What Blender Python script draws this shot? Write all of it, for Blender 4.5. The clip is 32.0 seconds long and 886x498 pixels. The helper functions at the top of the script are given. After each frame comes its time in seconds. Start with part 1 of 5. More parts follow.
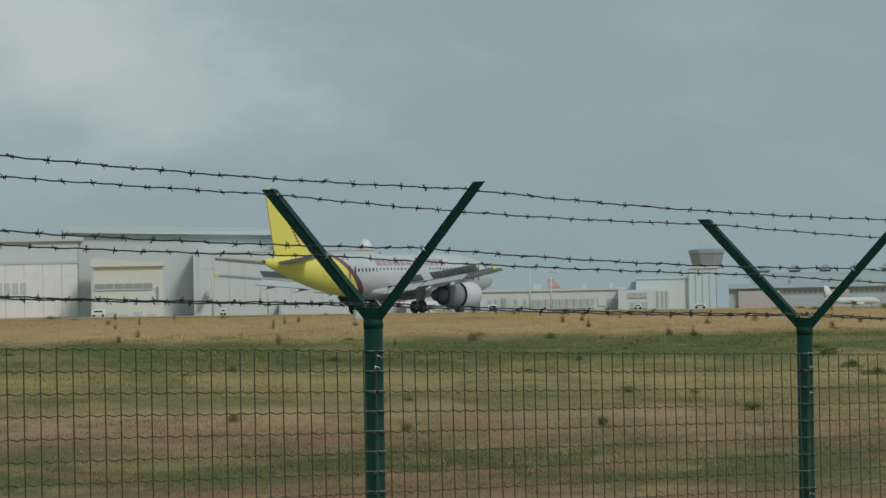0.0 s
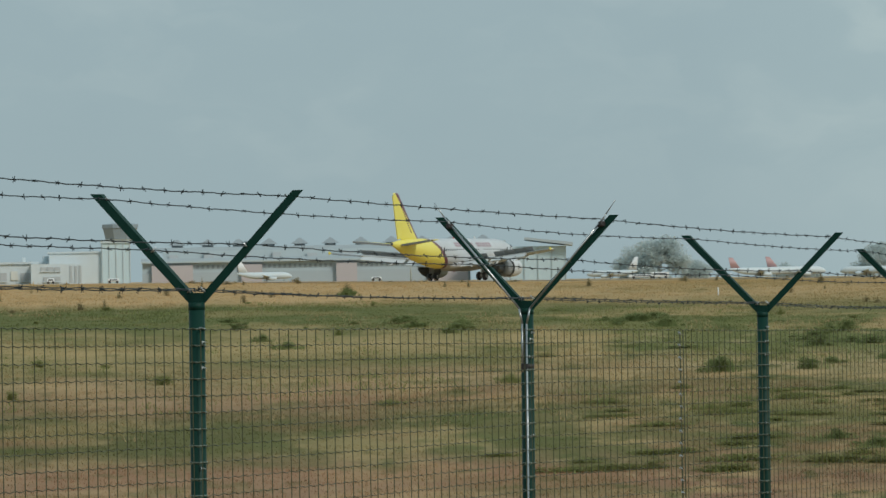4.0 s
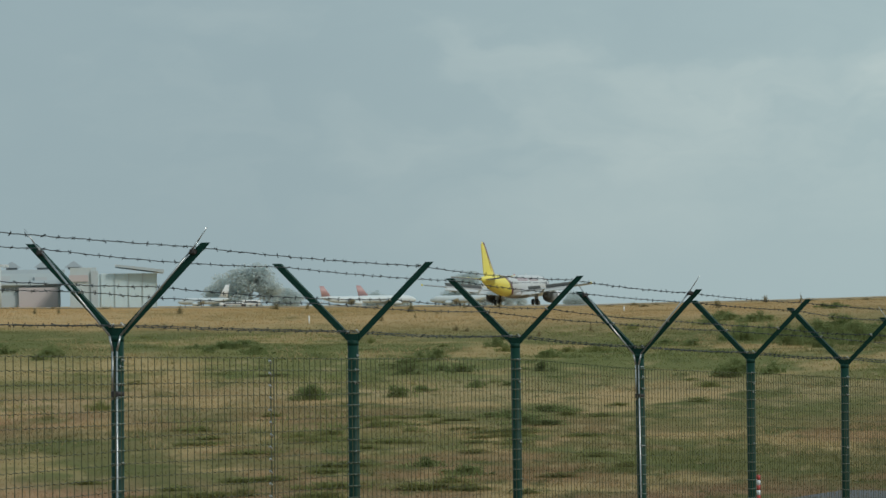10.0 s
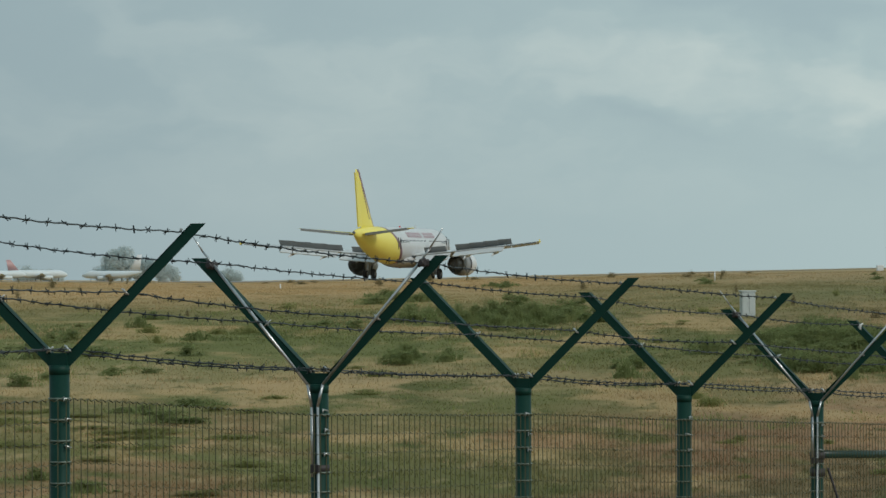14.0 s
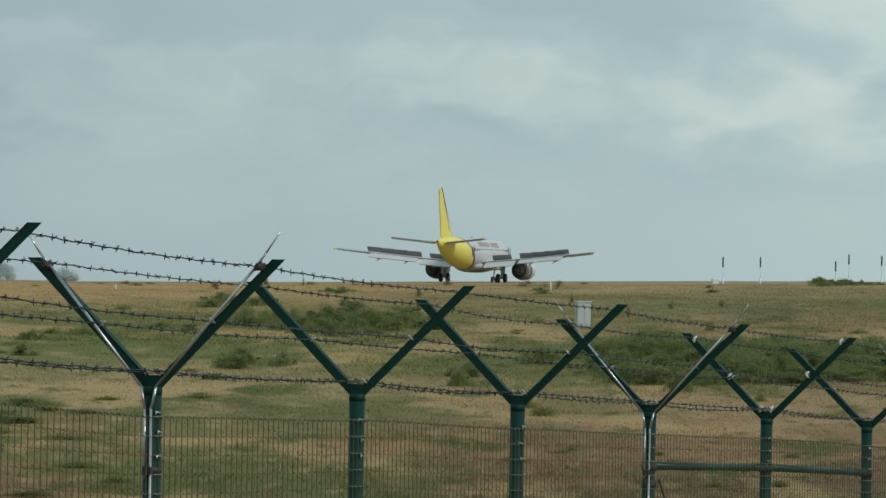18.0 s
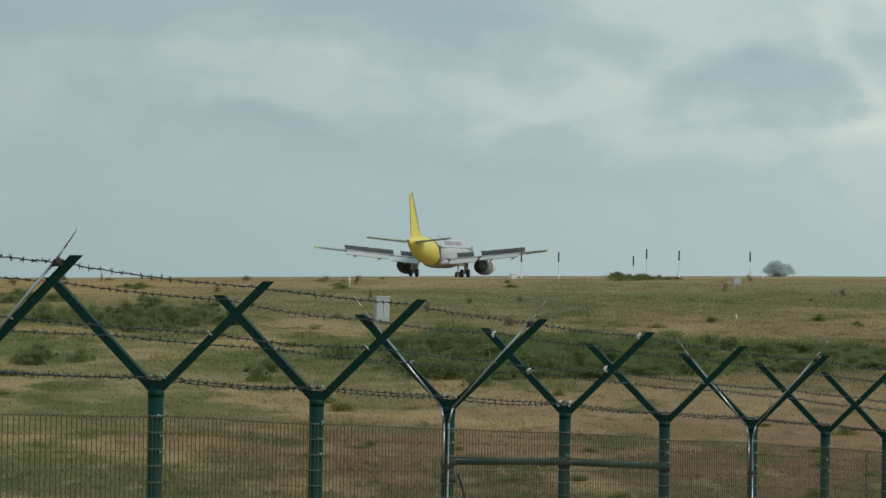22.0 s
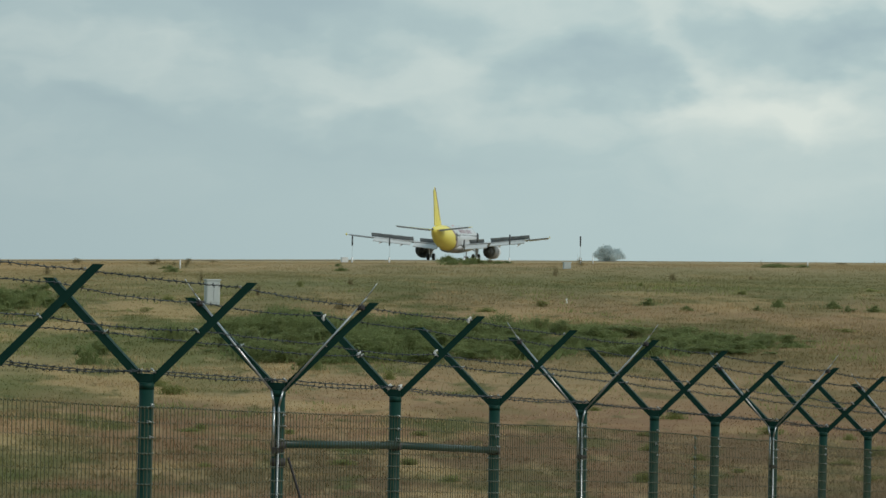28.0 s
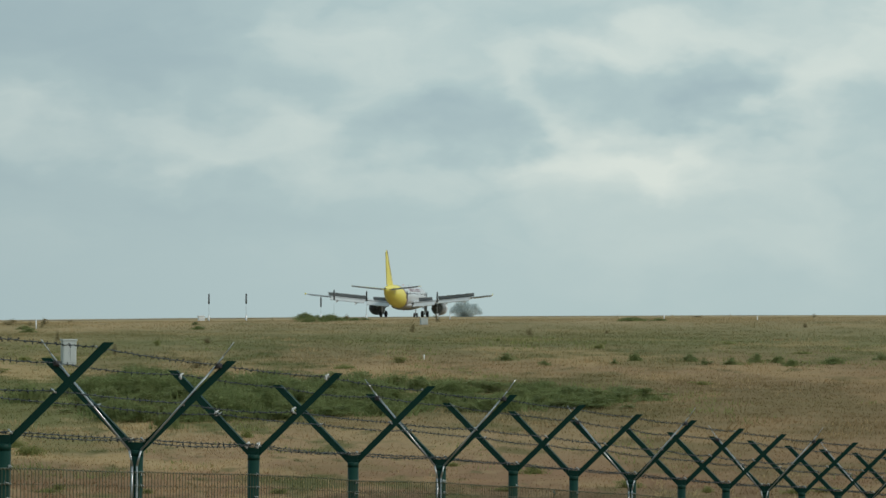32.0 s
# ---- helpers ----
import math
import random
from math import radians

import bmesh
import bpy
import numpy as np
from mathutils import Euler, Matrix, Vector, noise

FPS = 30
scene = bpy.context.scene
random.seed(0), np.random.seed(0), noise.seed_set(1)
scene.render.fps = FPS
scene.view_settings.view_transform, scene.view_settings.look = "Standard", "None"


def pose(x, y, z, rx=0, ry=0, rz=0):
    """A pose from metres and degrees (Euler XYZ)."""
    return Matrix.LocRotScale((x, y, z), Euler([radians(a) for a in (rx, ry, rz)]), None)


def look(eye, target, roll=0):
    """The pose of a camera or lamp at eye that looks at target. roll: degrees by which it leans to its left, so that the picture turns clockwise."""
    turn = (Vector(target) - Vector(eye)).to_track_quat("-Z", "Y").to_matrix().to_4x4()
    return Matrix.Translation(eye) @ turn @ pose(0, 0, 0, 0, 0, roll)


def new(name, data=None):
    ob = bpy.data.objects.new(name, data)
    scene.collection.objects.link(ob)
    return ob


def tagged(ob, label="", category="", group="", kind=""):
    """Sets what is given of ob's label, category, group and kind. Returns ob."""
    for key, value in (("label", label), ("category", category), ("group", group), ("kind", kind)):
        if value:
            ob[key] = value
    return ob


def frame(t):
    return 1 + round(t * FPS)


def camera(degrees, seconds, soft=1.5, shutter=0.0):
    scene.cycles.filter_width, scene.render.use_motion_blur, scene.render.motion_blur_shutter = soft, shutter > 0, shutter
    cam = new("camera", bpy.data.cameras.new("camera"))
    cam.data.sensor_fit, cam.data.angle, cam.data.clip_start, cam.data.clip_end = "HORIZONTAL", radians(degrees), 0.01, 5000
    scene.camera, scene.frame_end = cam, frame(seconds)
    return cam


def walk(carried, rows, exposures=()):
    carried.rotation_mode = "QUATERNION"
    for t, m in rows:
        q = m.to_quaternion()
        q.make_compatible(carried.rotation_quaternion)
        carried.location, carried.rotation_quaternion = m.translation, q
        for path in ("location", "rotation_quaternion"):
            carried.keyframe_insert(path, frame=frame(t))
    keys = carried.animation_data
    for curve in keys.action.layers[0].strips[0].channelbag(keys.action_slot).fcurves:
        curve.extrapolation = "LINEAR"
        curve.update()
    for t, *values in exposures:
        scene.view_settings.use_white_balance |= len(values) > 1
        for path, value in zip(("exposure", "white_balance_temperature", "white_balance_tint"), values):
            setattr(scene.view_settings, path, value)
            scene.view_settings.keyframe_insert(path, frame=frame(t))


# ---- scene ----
cam = camera(12.78, 32.0, soft=1.5, shutter=0.0)

# the eye's place and the way it faces: seconds, x, y, z, bearing, rise, lean
def view(x, y, z, bearing, rise, lean):
    b, e = radians(bearing), radians(rise)
    eye = Vector((x, y, z))
    return look(eye, eye + Vector((math.sin(b) * math.cos(e), math.cos(b) * math.cos(e), math.sin(e))), lean)


EYE = (
    (0.0, -0.088, 0.000, 2.00, 0.604, 0.958, -1.15),
    (0.5, -0.095, 0.001, 2.00, 0.950, 0.953, -1.07),
    (1.0, -0.100, 0.002, 2.00, 1.244, 0.897, -1.37),
    (1.5, -0.103, 0.003, 2.00, 1.830, 0.571, -0.89),
    (2.0, -0.091, 0.004, 2.00, 2.981, 0.410, -0.86),
    (2.5, -0.053, 0.004, 2.00, 4.382, 0.416, -1.39),
    (3.0, -0.017, 0.002, 2.00, 5.714, 0.405, -1.03),
    (3.5, 0.00, 0.00, 2.00, 7.393, 0.503, -0.66),
    (4.0, 0.00, 0.00, 2.00, 9.071, 0.432, -1.02),
    (4.5, 0.00, 0.00, 2.00, 9.884, 0.420, -1.08),
    (6.5, 0.00, 0.00, 2.00, 11.492, 0.946, 0.14),
    (7.0, 0.00, 0.00, 2.00, 11.619, 0.949, 0.08),
    (7.5, 0.00, 0.00, 2.00, 11.927, 0.897, -0.09),
    (8.0, 0.00, 0.00, 2.00, 12.334, 0.958, 0.26),
    (8.5, 0.00, 0.00, 2.00, 12.911, 0.733, 0.06),
    (9.0, 0.00, 0.00, 2.00, 13.786, 0.625, -0.54),
    (9.5, 0.00, 0.00, 2.00, 14.339, 0.694, -0.62),
    (10.0, 0.00, 0.00, 2.00, 14.991, 0.749, -0.69),
    (10.5, 0.90, 3.13, 1.99, 15.767, 1.139, -0.68),
    (11.0, 2.05, 7.17, 1.99, 16.781, 1.129, -0.39),
    (11.5, 2.93, 10.73, 1.97, 18.035, 1.239, -0.57),
    (12.0, 4.31, 13.70, 1.99, 17.061, 0.858, -0.01),
    (12.5, 4.31, 13.70, 1.99, 17.114, 0.753, 0.34),
    (13.0, 4.31, 13.70, 1.99, 17.544, 0.435, 0.13),
    (13.5, 4.31, 13.70, 1.99, 18.702, 0.441, -0.05),
    (14.0, 4.31, 13.70, 1.99, 19.967, 0.376, -0.21),
    (14.5, 4.31, 13.70, 1.99, 20.393, 0.364, -0.07),
    (16.5, 4.31, 13.70, 1.99, 21.463, 0.301, 0.61),
    (17.0, 4.31, 13.70, 1.99, 21.924, 0.158, 0.53),
    (17.5, 4.31, 13.70, 1.99, 21.893, 0.145, 0.69),
    (18.0, 4.31, 13.70, 1.99, 22.327, 0.479, 0.99),
    (18.5, 4.31, 13.70, 1.99, 22.976, 0.322, 0.36),
    (19.0, 4.31, 13.70, 1.99, 23.370, 0.511, 0.56),
    (19.5, 4.31, 13.70, 1.99, 23.997, 0.587, 0.42),
    (20.0, 4.31, 13.70, 1.99, 24.223, 0.642, 0.54),
    (20.5, 4.31, 13.70, 1.99, 23.889, 0.787, 0.56),
    (21.0, 4.31, 13.70, 1.99, 24.554, 0.986, 0.57),
    (21.5, 4.31, 13.70, 1.99, 24.785, 0.592, 0.62),
    (22.0, 4.31, 13.70, 1.99, 25.241, 0.457, 0.87),
    (22.5, 4.31, 13.70, 1.99, 25.799, 0.168, 0.90),
    (23.0, 4.31, 13.70, 1.99, 26.228, 0.142, 0.86),
    (23.5, 4.31, 13.70, 1.99, 26.347, 0.004, 0.80),
    (24.0, 4.31, 13.70, 1.99, 26.506, 0.223, 0.87),
    (24.5, 4.31, 13.70, 1.99, 26.700, 0.464, 0.72),
    (25.0, 4.31, 13.70, 1.99, 27.207, 0.760, 0.77),
    (25.5, 4.31, 13.70, 1.99, 27.492, 1.029, 0.91),
    (27.5, 4.31, 13.70, 1.99, 27.819, 0.347, 0.95),
    (28.0, 4.31, 13.70, 1.99, 27.694, 0.261, 1.09),
    (28.5, 4.31, 13.70, 1.99, 28.188, 0.163, 1.11),
    (29.0, 4.31, 13.70, 1.99, 28.457, 0.153, 1.13),
    (29.5, 4.31, 13.70, 1.99, 28.301, 0.403, 1.12),
    (30.0, 4.31, 13.70, 1.99, 28.334, 0.434, 0.90),
    (30.5, 4.31, 13.70, 1.99, 28.499, 0.499, 0.59),
    (31.0, 4.31, 13.70, 1.99, 28.681, 0.511, 0.37),
    (31.5, 4.31, 13.70, 1.99, 29.024, 0.648, 0.46),
    (32.0, 4.31, 13.70, 1.99, 29.760, 1.107, 0.44),
)

# the camera's own exposure: seconds, stops
EXPOSURES = ((0.0, -0.18), (1.0, -0.12), (2.0, -0.02), (3.0, 0.06), (4.0, 0.08), (7.0, 0.01), (10.0, 0.02), (11.0, -0.08), (12.0, -0.20), (13.0, -0.10), (14.0, 0.0), (17.0, 0.05), (20.0, 0.05), (21.0, -0.04), (22.0, -0.06), (23.0, -0.04), (24.0, 0.10), (25.0, 0.08), (28.0, 0.04), (30.0, 0.08), (31.0, 0.08), (32.0, 0.03))

# the fence posts' crotches
POSTS = (
    (-0.19, 13.64, 2.01),
    (1.57, 16.32, 1.94),
    (3.65, 20.14, 1.86),
    (5.59, 22.98, 1.79),
    (7.54, 26.26, 1.72),
    (8.73, 27.17, 1.62),
    (10.24, 29.05, 1.54),
    (11.35, 29.93, 1.47),
    (12.88, 31.78, 1.37),
    (14.25, 33.17, 1.29),
    (15.59, 34.49, 1.19),
    (16.92, 35.76, 1.11),
    (18.17, 36.95, 1.02),
    (19.33, 38.04, 0.93),
    (20.47, 39.05, 0.85),
    (21.55, 40.01, 0.76),
    (22.61, 40.96, 0.68),
    (23.65, 41.90, 0.61),
    (24.68, 42.83, 0.54),
    (25.71, 43.72, 0.46),
    (26.74, 44.63, 0.39),
)

# the airliner: seconds, place of the main gear, heading
FLIGHT = (
    (0.0, -1.5, 378.0, 39.2),
    (0.5, 9.4, 396.7, 39.0),
    (1.0, 20.5, 416.3, 38.6),
    (1.5, 32.4, 437.0, 37.8),
    (2.0, 43.9, 459.3, 37.9),
    (2.5, 54.7, 479.5, 37.7),
    (3.0, 65.2, 499.4, 37.5),
    (3.5, 75.8, 515.5, 37.8),
    (4.0, 86.8, 531.5, 38.2),
    (4.5, 97.5, 547.3, 38.4),
    (5.5, 118.0, 578.8, 38.7),
    (6.5, 137.7, 610.1, 38.7),
    (7.0, 147.3, 625.6, 38.6),
    (7.5, 157.2, 641.1, 38.4),
    (8.0, 167.0, 656.5, 38.1),
    (8.5, 176.6, 671.8, 37.9),
    (9.0, 186.5, 687.1, 37.6),
    (9.5, 196.2, 702.2, 37.6),
    (10.0, 206.3, 717.3, 37.6),
    (10.5, 186.9, 634.8, 37.4),
    (11.0, 167.1, 546.7, 37.4),
    (11.5, 153.3, 470.0, 37.2),
    (12.0, 127.4, 412.3, 34.9),
    (12.5, 133.7, 418.4, 35.0),
    (13.0, 138.8, 420.3, 35.0),
    (13.5, 143.7, 422.0, 35.7),
    (14.0, 149.2, 425.6, 36.2),
    (14.5, 155.3, 431.4, 36.3),
    (16.0, 174.3, 451.6, 36.5),
    (17.0, 187.5, 466.6, 36.6),
    (18.0, 201.1, 482.6, 37.3),
    (19.0, 212.5, 494.0, 38.1),
    (20.0, 223.9, 505.3, 38.4),
    (21.0, 235.1, 516.5, 38.8),
    (22.0, 246.1, 527.7, 39.5),
    (23.0, 257.4, 538.7, 39.6),
    (24.0, 268.7, 549.5, 39.5),
    (25.0, 279.7, 560.3, 39.1),
    (26.0, 290.2, 571.3, 38.9),
    (27.0, 300.4, 582.3, 38.8),
    (28.0, 310.5, 593.3, 39.0),
    (29.0, 320.7, 604.2, 39.5),
    (30.0, 330.9, 614.9, 39.9),
    (31.0, 341.5, 625.3, 39.9),
    (32.0, 352.0, 635.7, 40.2),
)

walk(cam, [(t, view(*p)) for t, *p in EYE], EXPOSURES)

# ---- world and sun ----
world = bpy.data.worlds.new("overcast_sky")
scene.world = world
world.use_nodes = True
wn, wl = world.node_tree.nodes, world.node_tree.links
wn.clear()
w_out = wn.new("ShaderNodeOutputWorld")
w_bg = wn.new("ShaderNodeBackground")
w_sky = wn.new("ShaderNodeTexSky")
w_sky.sky_type = "NISHITA"
w_sky.sun_disc = False
w_sky.sun_elevation = radians(38)
w_sky.sun_rotation = radians(75)
w_scale = wn.new("ShaderNodeVectorMath")
w_scale.operation = "SCALE"
w_scale.inputs["Scale"].default_value = 0.05
wl.new(w_sky.outputs[0], w_scale.inputs[0])
w_co = wn.new("ShaderNodeTexCoord")


def world_math(op, a, b):
    n = wn.new("ShaderNodeMath")
    n.operation = op
    for k, v in enumerate((a, b)):
        if isinstance(v, (int, float)):
            n.inputs[k].default_value = v
        else:
            wl.new(v, n.inputs[k])
    return n.outputs[0]


w_sep = wn.new("ShaderNodeSeparateXYZ")
wl.new(w_co.outputs["Generated"], w_sep.inputs[0])


def world_clamp(v, low=0.0):
    n = wn.new("ShaderNodeClamp")
    n.inputs["Min"].default_value = low
    wl.new(v, n.inputs[0])
    return n.outputs[0]


def world_blend(factor, a, b):
    n = wn.new("ShaderNodeMix")
    n.data_type = "RGBA"
    wl.new(factor, n.inputs["Factor"])
    for key, v in (("A", a), ("B", b)):
        if isinstance(v, tuple):
            n.inputs[key].default_value = (*v, 1)
        else:
            wl.new(v, n.inputs[key])
    return n.outputs["Result"]


def world_scaled(colour, factors):
    n = wn.new("ShaderNodeVectorMath")
    n.operation = "MULTIPLY"
    wl.new(colour, n.inputs[0])
    n.inputs[1].default_value = factors
    return n.outputs[0]


def world_point(a, b):
    n = wn.new("ShaderNodeCombineXYZ")
    wl.new(a, n.inputs[0])
    wl.new(b, n.inputs[1])
    return n.outputs[0]


def world_noise(point, detail, rough):
    n = wn.new("ShaderNodeTexNoise")
    n.inputs["Scale"].default_value = 1.0
    n.inputs["Detail"].default_value = detail
    n.inputs["Roughness"].default_value = rough
    wl.new(point, n.inputs["Vector"])
    return n


# bearing and height in degrees, ruffled so that the clouds' edges fray
w_x, w_y, w_z = w_sep.outputs
w_az = world_math("MULTIPLY", world_math("ARCTAN2", w_x, w_y), 57.2958)
w_el = world_math("MULTIPLY", world_math("ARCSINE", w_z, 0.0), 57.2958)
w_ruffle = world_noise(world_point(world_math("MULTIPLY", w_az, 0.62), world_math("MULTIPLY", w_el, 1.1)), 4.0, 0.48)
w_split = wn.new("ShaderNodeSeparateColor")
wl.new(w_ruffle.outputs["Color"], w_split.inputs[0])
w_az2 = world_math("ADD", w_az, world_math("MULTIPLY", world_math("SUBTRACT", w_split.outputs[0], 0.5), 3.6))
w_el2 = world_math("ADD", w_el, world_math("MULTIPLY", world_math("SUBTRACT", w_split.outputs[1], 0.5), 1.9))
# lit heads (+) and grey hollows (-) of the cloud sheet: bearing, height, half width, half height, strength
CLOUDS = (
    (25.2, 3.9, 2.2, 0.7, -0.26), (27.3, 2.7, 2.4, 0.6, 0.24), (25.2, 2.4, 1.6, 0.6, 0.10), (22.6, 2.6, 1.8, 0.7, 0.14),
    (30.1, 2.9, 1.1, 0.42, -0.50), (30.9, 3.5, 0.6, 0.6, 0.48), (31.4, 2.7, 0.5, 0.5, 0.40), (32.7, 2.5, 1.1, 0.5, 0.70),
    (32.5, 4.0, 1.4, 0.4, 0.55), (33.9, 3.3, 0.7, 0.4, -0.50), (35.0, 3.3, 1.0, 0.6, 0.50), (27.6, 1.8, 2.6, 0.35, -0.18),
    (23.0, 2.1, 1.2, 0.3, -0.20), (33.5, 1.2, 3.0, 0.5, 0.18), (28.8, 3.8, 1.4, 0.5, 0.22), (-5.0, 4.1, 2.6, 1.6, 0.38),
    (-2.0, 3.3, 1.6, 0.8, 0.14), (24.5, 5.2, 4.0, 0.8, -0.22), (36.5, 4.2, 2.0, 0.8, 0.35), (19.0, 4.6, 3.0, 0.8, -0.10), (17.5, 2.0, 3.0, 2.0, 0.08),
)
w_east = world_clamp(world_math("MULTIPLY", world_math("ADD", w_x, -0.20), 3.4), 0.06)
w_fine = world_noise(world_point(world_math("MULTIPLY", w_az2, 0.30), world_math("MULTIPLY", w_el2, 0.75)), 5.0, 0.48)
w_high = world_clamp(world_math("MULTIPLY", world_math("ADD", w_el, -0.5), 0.55))
w_cover = world_math("MULTIPLY", world_math("MULTIPLY", world_math("SUBTRACT", w_fine.outputs[0], 0.50), world_math("ADD", world_math("MULTIPLY", w_east, 1.0), 0.22)), w_high)
for c_az, c_el, c_w, c_h, c_k in CLOUDS:
    c_u = world_math("DIVIDE", world_math("SUBTRACT", w_az2, c_az), c_w)
    c_v = world_math("DIVIDE", world_math("SUBTRACT", w_el2, c_el), c_h)
    c_d = world_math("ADD", world_math("MULTIPLY", c_u, c_u), world_math("MULTIPLY", c_v, c_v))
    w_cover = world_math("ADD", w_cover, world_math("MULTIPLY", world_math("POWER", 0.3679, c_d), c_k))
w_base = world_blend(w_east, (0.308, 0.412, 0.448), (0.445, 0.575, 0.585))
w_lit = world_blend(world_clamp(world_math("MULTIPLY", w_cover, 1.5)), w_base, (0.70, 0.775, 0.725))
w_cloud = world_blend(world_clamp(world_math("MULTIPLY", w_cover, -1.5)), w_lit, world_scaled(w_base, (0.76, 0.80, 0.86)))
w_mix2 = wn.new("ShaderNodeMix")
w_mix2.data_type = "RGBA"
w_mix2.inputs["Factor"].default_value = 0.93
wl.new(w_scale.outputs[0], w_mix2.inputs["A"])
wl.new(w_cloud, w_mix2.inputs["B"])
# an overcast sky is brighter overhead than along the horizon
w_up = world_math("ADD", world_math("MULTIPLY", world_math("MAXIMUM", w_sep.outputs[2], 0.0), 0.15), 0.97)
wl.new(w_mix2.outputs["Result"], w_bg.inputs["Color"])
wl.new(w_up, w_bg.inputs["Strength"])
wl.new(w_bg.outputs[0], w_out.inputs[0])

sun_data = bpy.data.lights.new("sun", "SUN")
sun_data.energy = 1.5
sun_data.angle = radians(12)
sun_data.color = (1.0, 0.95, 0.87)
sun = new("sun", sun_data)
sun.matrix_world = look((55, -60, 85), (0, 40, 0))


# ---- materials ----
def material(name, colour, rough=0.6, metal=0.0, second=None, scale=4.0, amount=0.5, bump=0.0, bump_scale=40.0, vary=0.0, stretch=(1, 1, 1), gloss=0.5, thin=0.0):
    m = bpy.data.materials.new(name)
    m.use_nodes = True
    n, l = m.node_tree.nodes, m.node_tree.links
    b = n["Principled BSDF"]
    b.inputs["Roughness"].default_value = rough
    b.inputs["Metallic"].default_value = metal
    b.inputs["Specular IOR Level"].default_value = gloss
    co = n.new("ShaderNodeTexCoord")
    mp = n.new("ShaderNodeMapping")
    mp.inputs["Scale"].default_value = stretch
    l.new(co.outputs["Object"], mp.inputs[0])
    base = n.new("ShaderNodeRGB")
    base.outputs[0].default_value = (*colour, 1)
    out = base.outputs[0]
    if second:
        for s, k in ((scale, amount), (scale * 9.0, amount * 0.5)):
            t = n.new("ShaderNodeTexNoise")
            t.inputs["Scale"].default_value = s
            t.inputs["Detail"].default_value = 5.0
            l.new(mp.outputs[0], t.inputs["Vector"])
            r = n.new("ShaderNodeMapRange")
            r.inputs["From Min"].default_value = 0.35
            r.inputs["From Max"].default_value = 0.7
            r.inputs["To Max"].default_value = k
            l.new(t.outputs[0], r.inputs[0])
            x = n.new("ShaderNodeMix")
            x.data_type = "RGBA"
            l.new(r.outputs[0], x.inputs["Factor"])
            l.new(out, x.inputs["A"])
            x.inputs["B"].default_value = (*second, 1)
            out = x.outputs["Result"]
    if vary:
        g = n.new("ShaderNodeNewGeometry")
        h = n.new("ShaderNodeHueSaturation")
        r = n.new("ShaderNodeMapRange")
        r.inputs["To Min"].default_value = 1.0 - vary
        r.inputs["To Max"].default_value = 1.0 + vary
        l.new(g.outputs["Random Per Island"], r.inputs[0])
        l.new(r.outputs[0], h.inputs["Value"])
        l.new(out, h.inputs["Color"])
        out = h.outputs[0]
    l.new(out, b.inputs["Base Color"])
    if thin:
        # light shines through leaves
        t = n.new("ShaderNodeBsdfTranslucent")
        l.new(out, t.inputs["Color"])
        x = n.new("ShaderNodeMixShader")
        x.inputs[0].default_value = thin
        l.new(b.outputs[0], x.inputs[1])
        l.new(t.outputs[0], x.inputs[2])
        l.new(x.outputs[0], n["Material Output"].inputs["Surface"])
    if bump:
        t = n.new("ShaderNodeTexNoise")
        t.inputs["Scale"].default_value = bump_scale
        t.inputs["Detail"].default_value = 6.0
        l.new(mp.outputs[0], t.inputs["Vector"])
        u = n.new("ShaderNodeBump")
        u.inputs["Strength"].default_value = bump
        l.new(t.outputs[0], u.inputs["Height"])
        l.new(u.outputs[0], b.inputs["Normal"])
    return m


GREEN_PAINT = material("green_coated_steel", (0.004, 0.034, 0.025), 0.5, 0.0, (0.008, 0.044, 0.033), 14.0, 0.6, 0.15, 60, gloss=0.16)
RAIL_PAINT = material("worn_green_rail", (0.007, 0.036, 0.029), 0.34, 0.0, (0.014, 0.048, 0.040), 8.0, 0.6, 0.1, 50, gloss=0.4)
WIRE_GREEN = material("green_coated_wire", (0.050, 0.056, 0.028), 0.5, 0.0, (0.088, 0.094, 0.055), 6.0, 0.6, gloss=0.22)
BARB_STEEL = material("weathered_barbed_wire", (0.010, 0.017, 0.021), 0.45, 0.0, (0.028, 0.038, 0.042), 9.0, 0.5, gloss=0.3)
BRIGHT_STEEL = material("galvanised_rod", (0.55, 0.57, 0.58), 0.32, 0.9, (0.35, 0.36, 0.36), 10.0, 0.5)
CLIP_STEEL = material("stainless_clip", (0.62, 0.64, 0.64), 0.3, 0.9, (0.4, 0.4, 0.4), 20.0, 0.4)
DARK_CLAMP = material("dark_clamp", (0.03, 0.03, 0.032), 0.6, 0.2, (0.06, 0.05, 0.05), 20.0, 0.5)
YELLOW = material("yellow_livery", (0.78, 0.69, 0.15), 0.4, 0.0, (0.74, 0.63, 0.11), 0.5, 0.4)
SILVER = material("pale_grey_fuselage_paint", (0.58, 0.60, 0.615), 0.30, 0.03, (0.42, 0.43, 0.44), 0.4, 0.5)
WING_GREY = material("light_grey_wing", (0.58, 0.60, 0.60), 0.35, 0.0, (0.48, 0.50, 0.50), 0.6, 0.5)
FLAP_GREY = material("hazed_grey_flap", (0.22, 0.235, 0.24), 0.5, 0.0, (0.26, 0.27, 0.275), 0.8, 0.5)
BERRY = material("berry_red_stripe", (0.17, 0.075, 0.095), 0.35, 0.0, (0.16, 0.07, 0.09), 1.0, 0.4)
DARK_METAL = material("hazed_dark_metal", (0.14, 0.15, 0.155), 0.55, 0.0, (0.115, 0.12, 0.125), 2.0, 0.5)
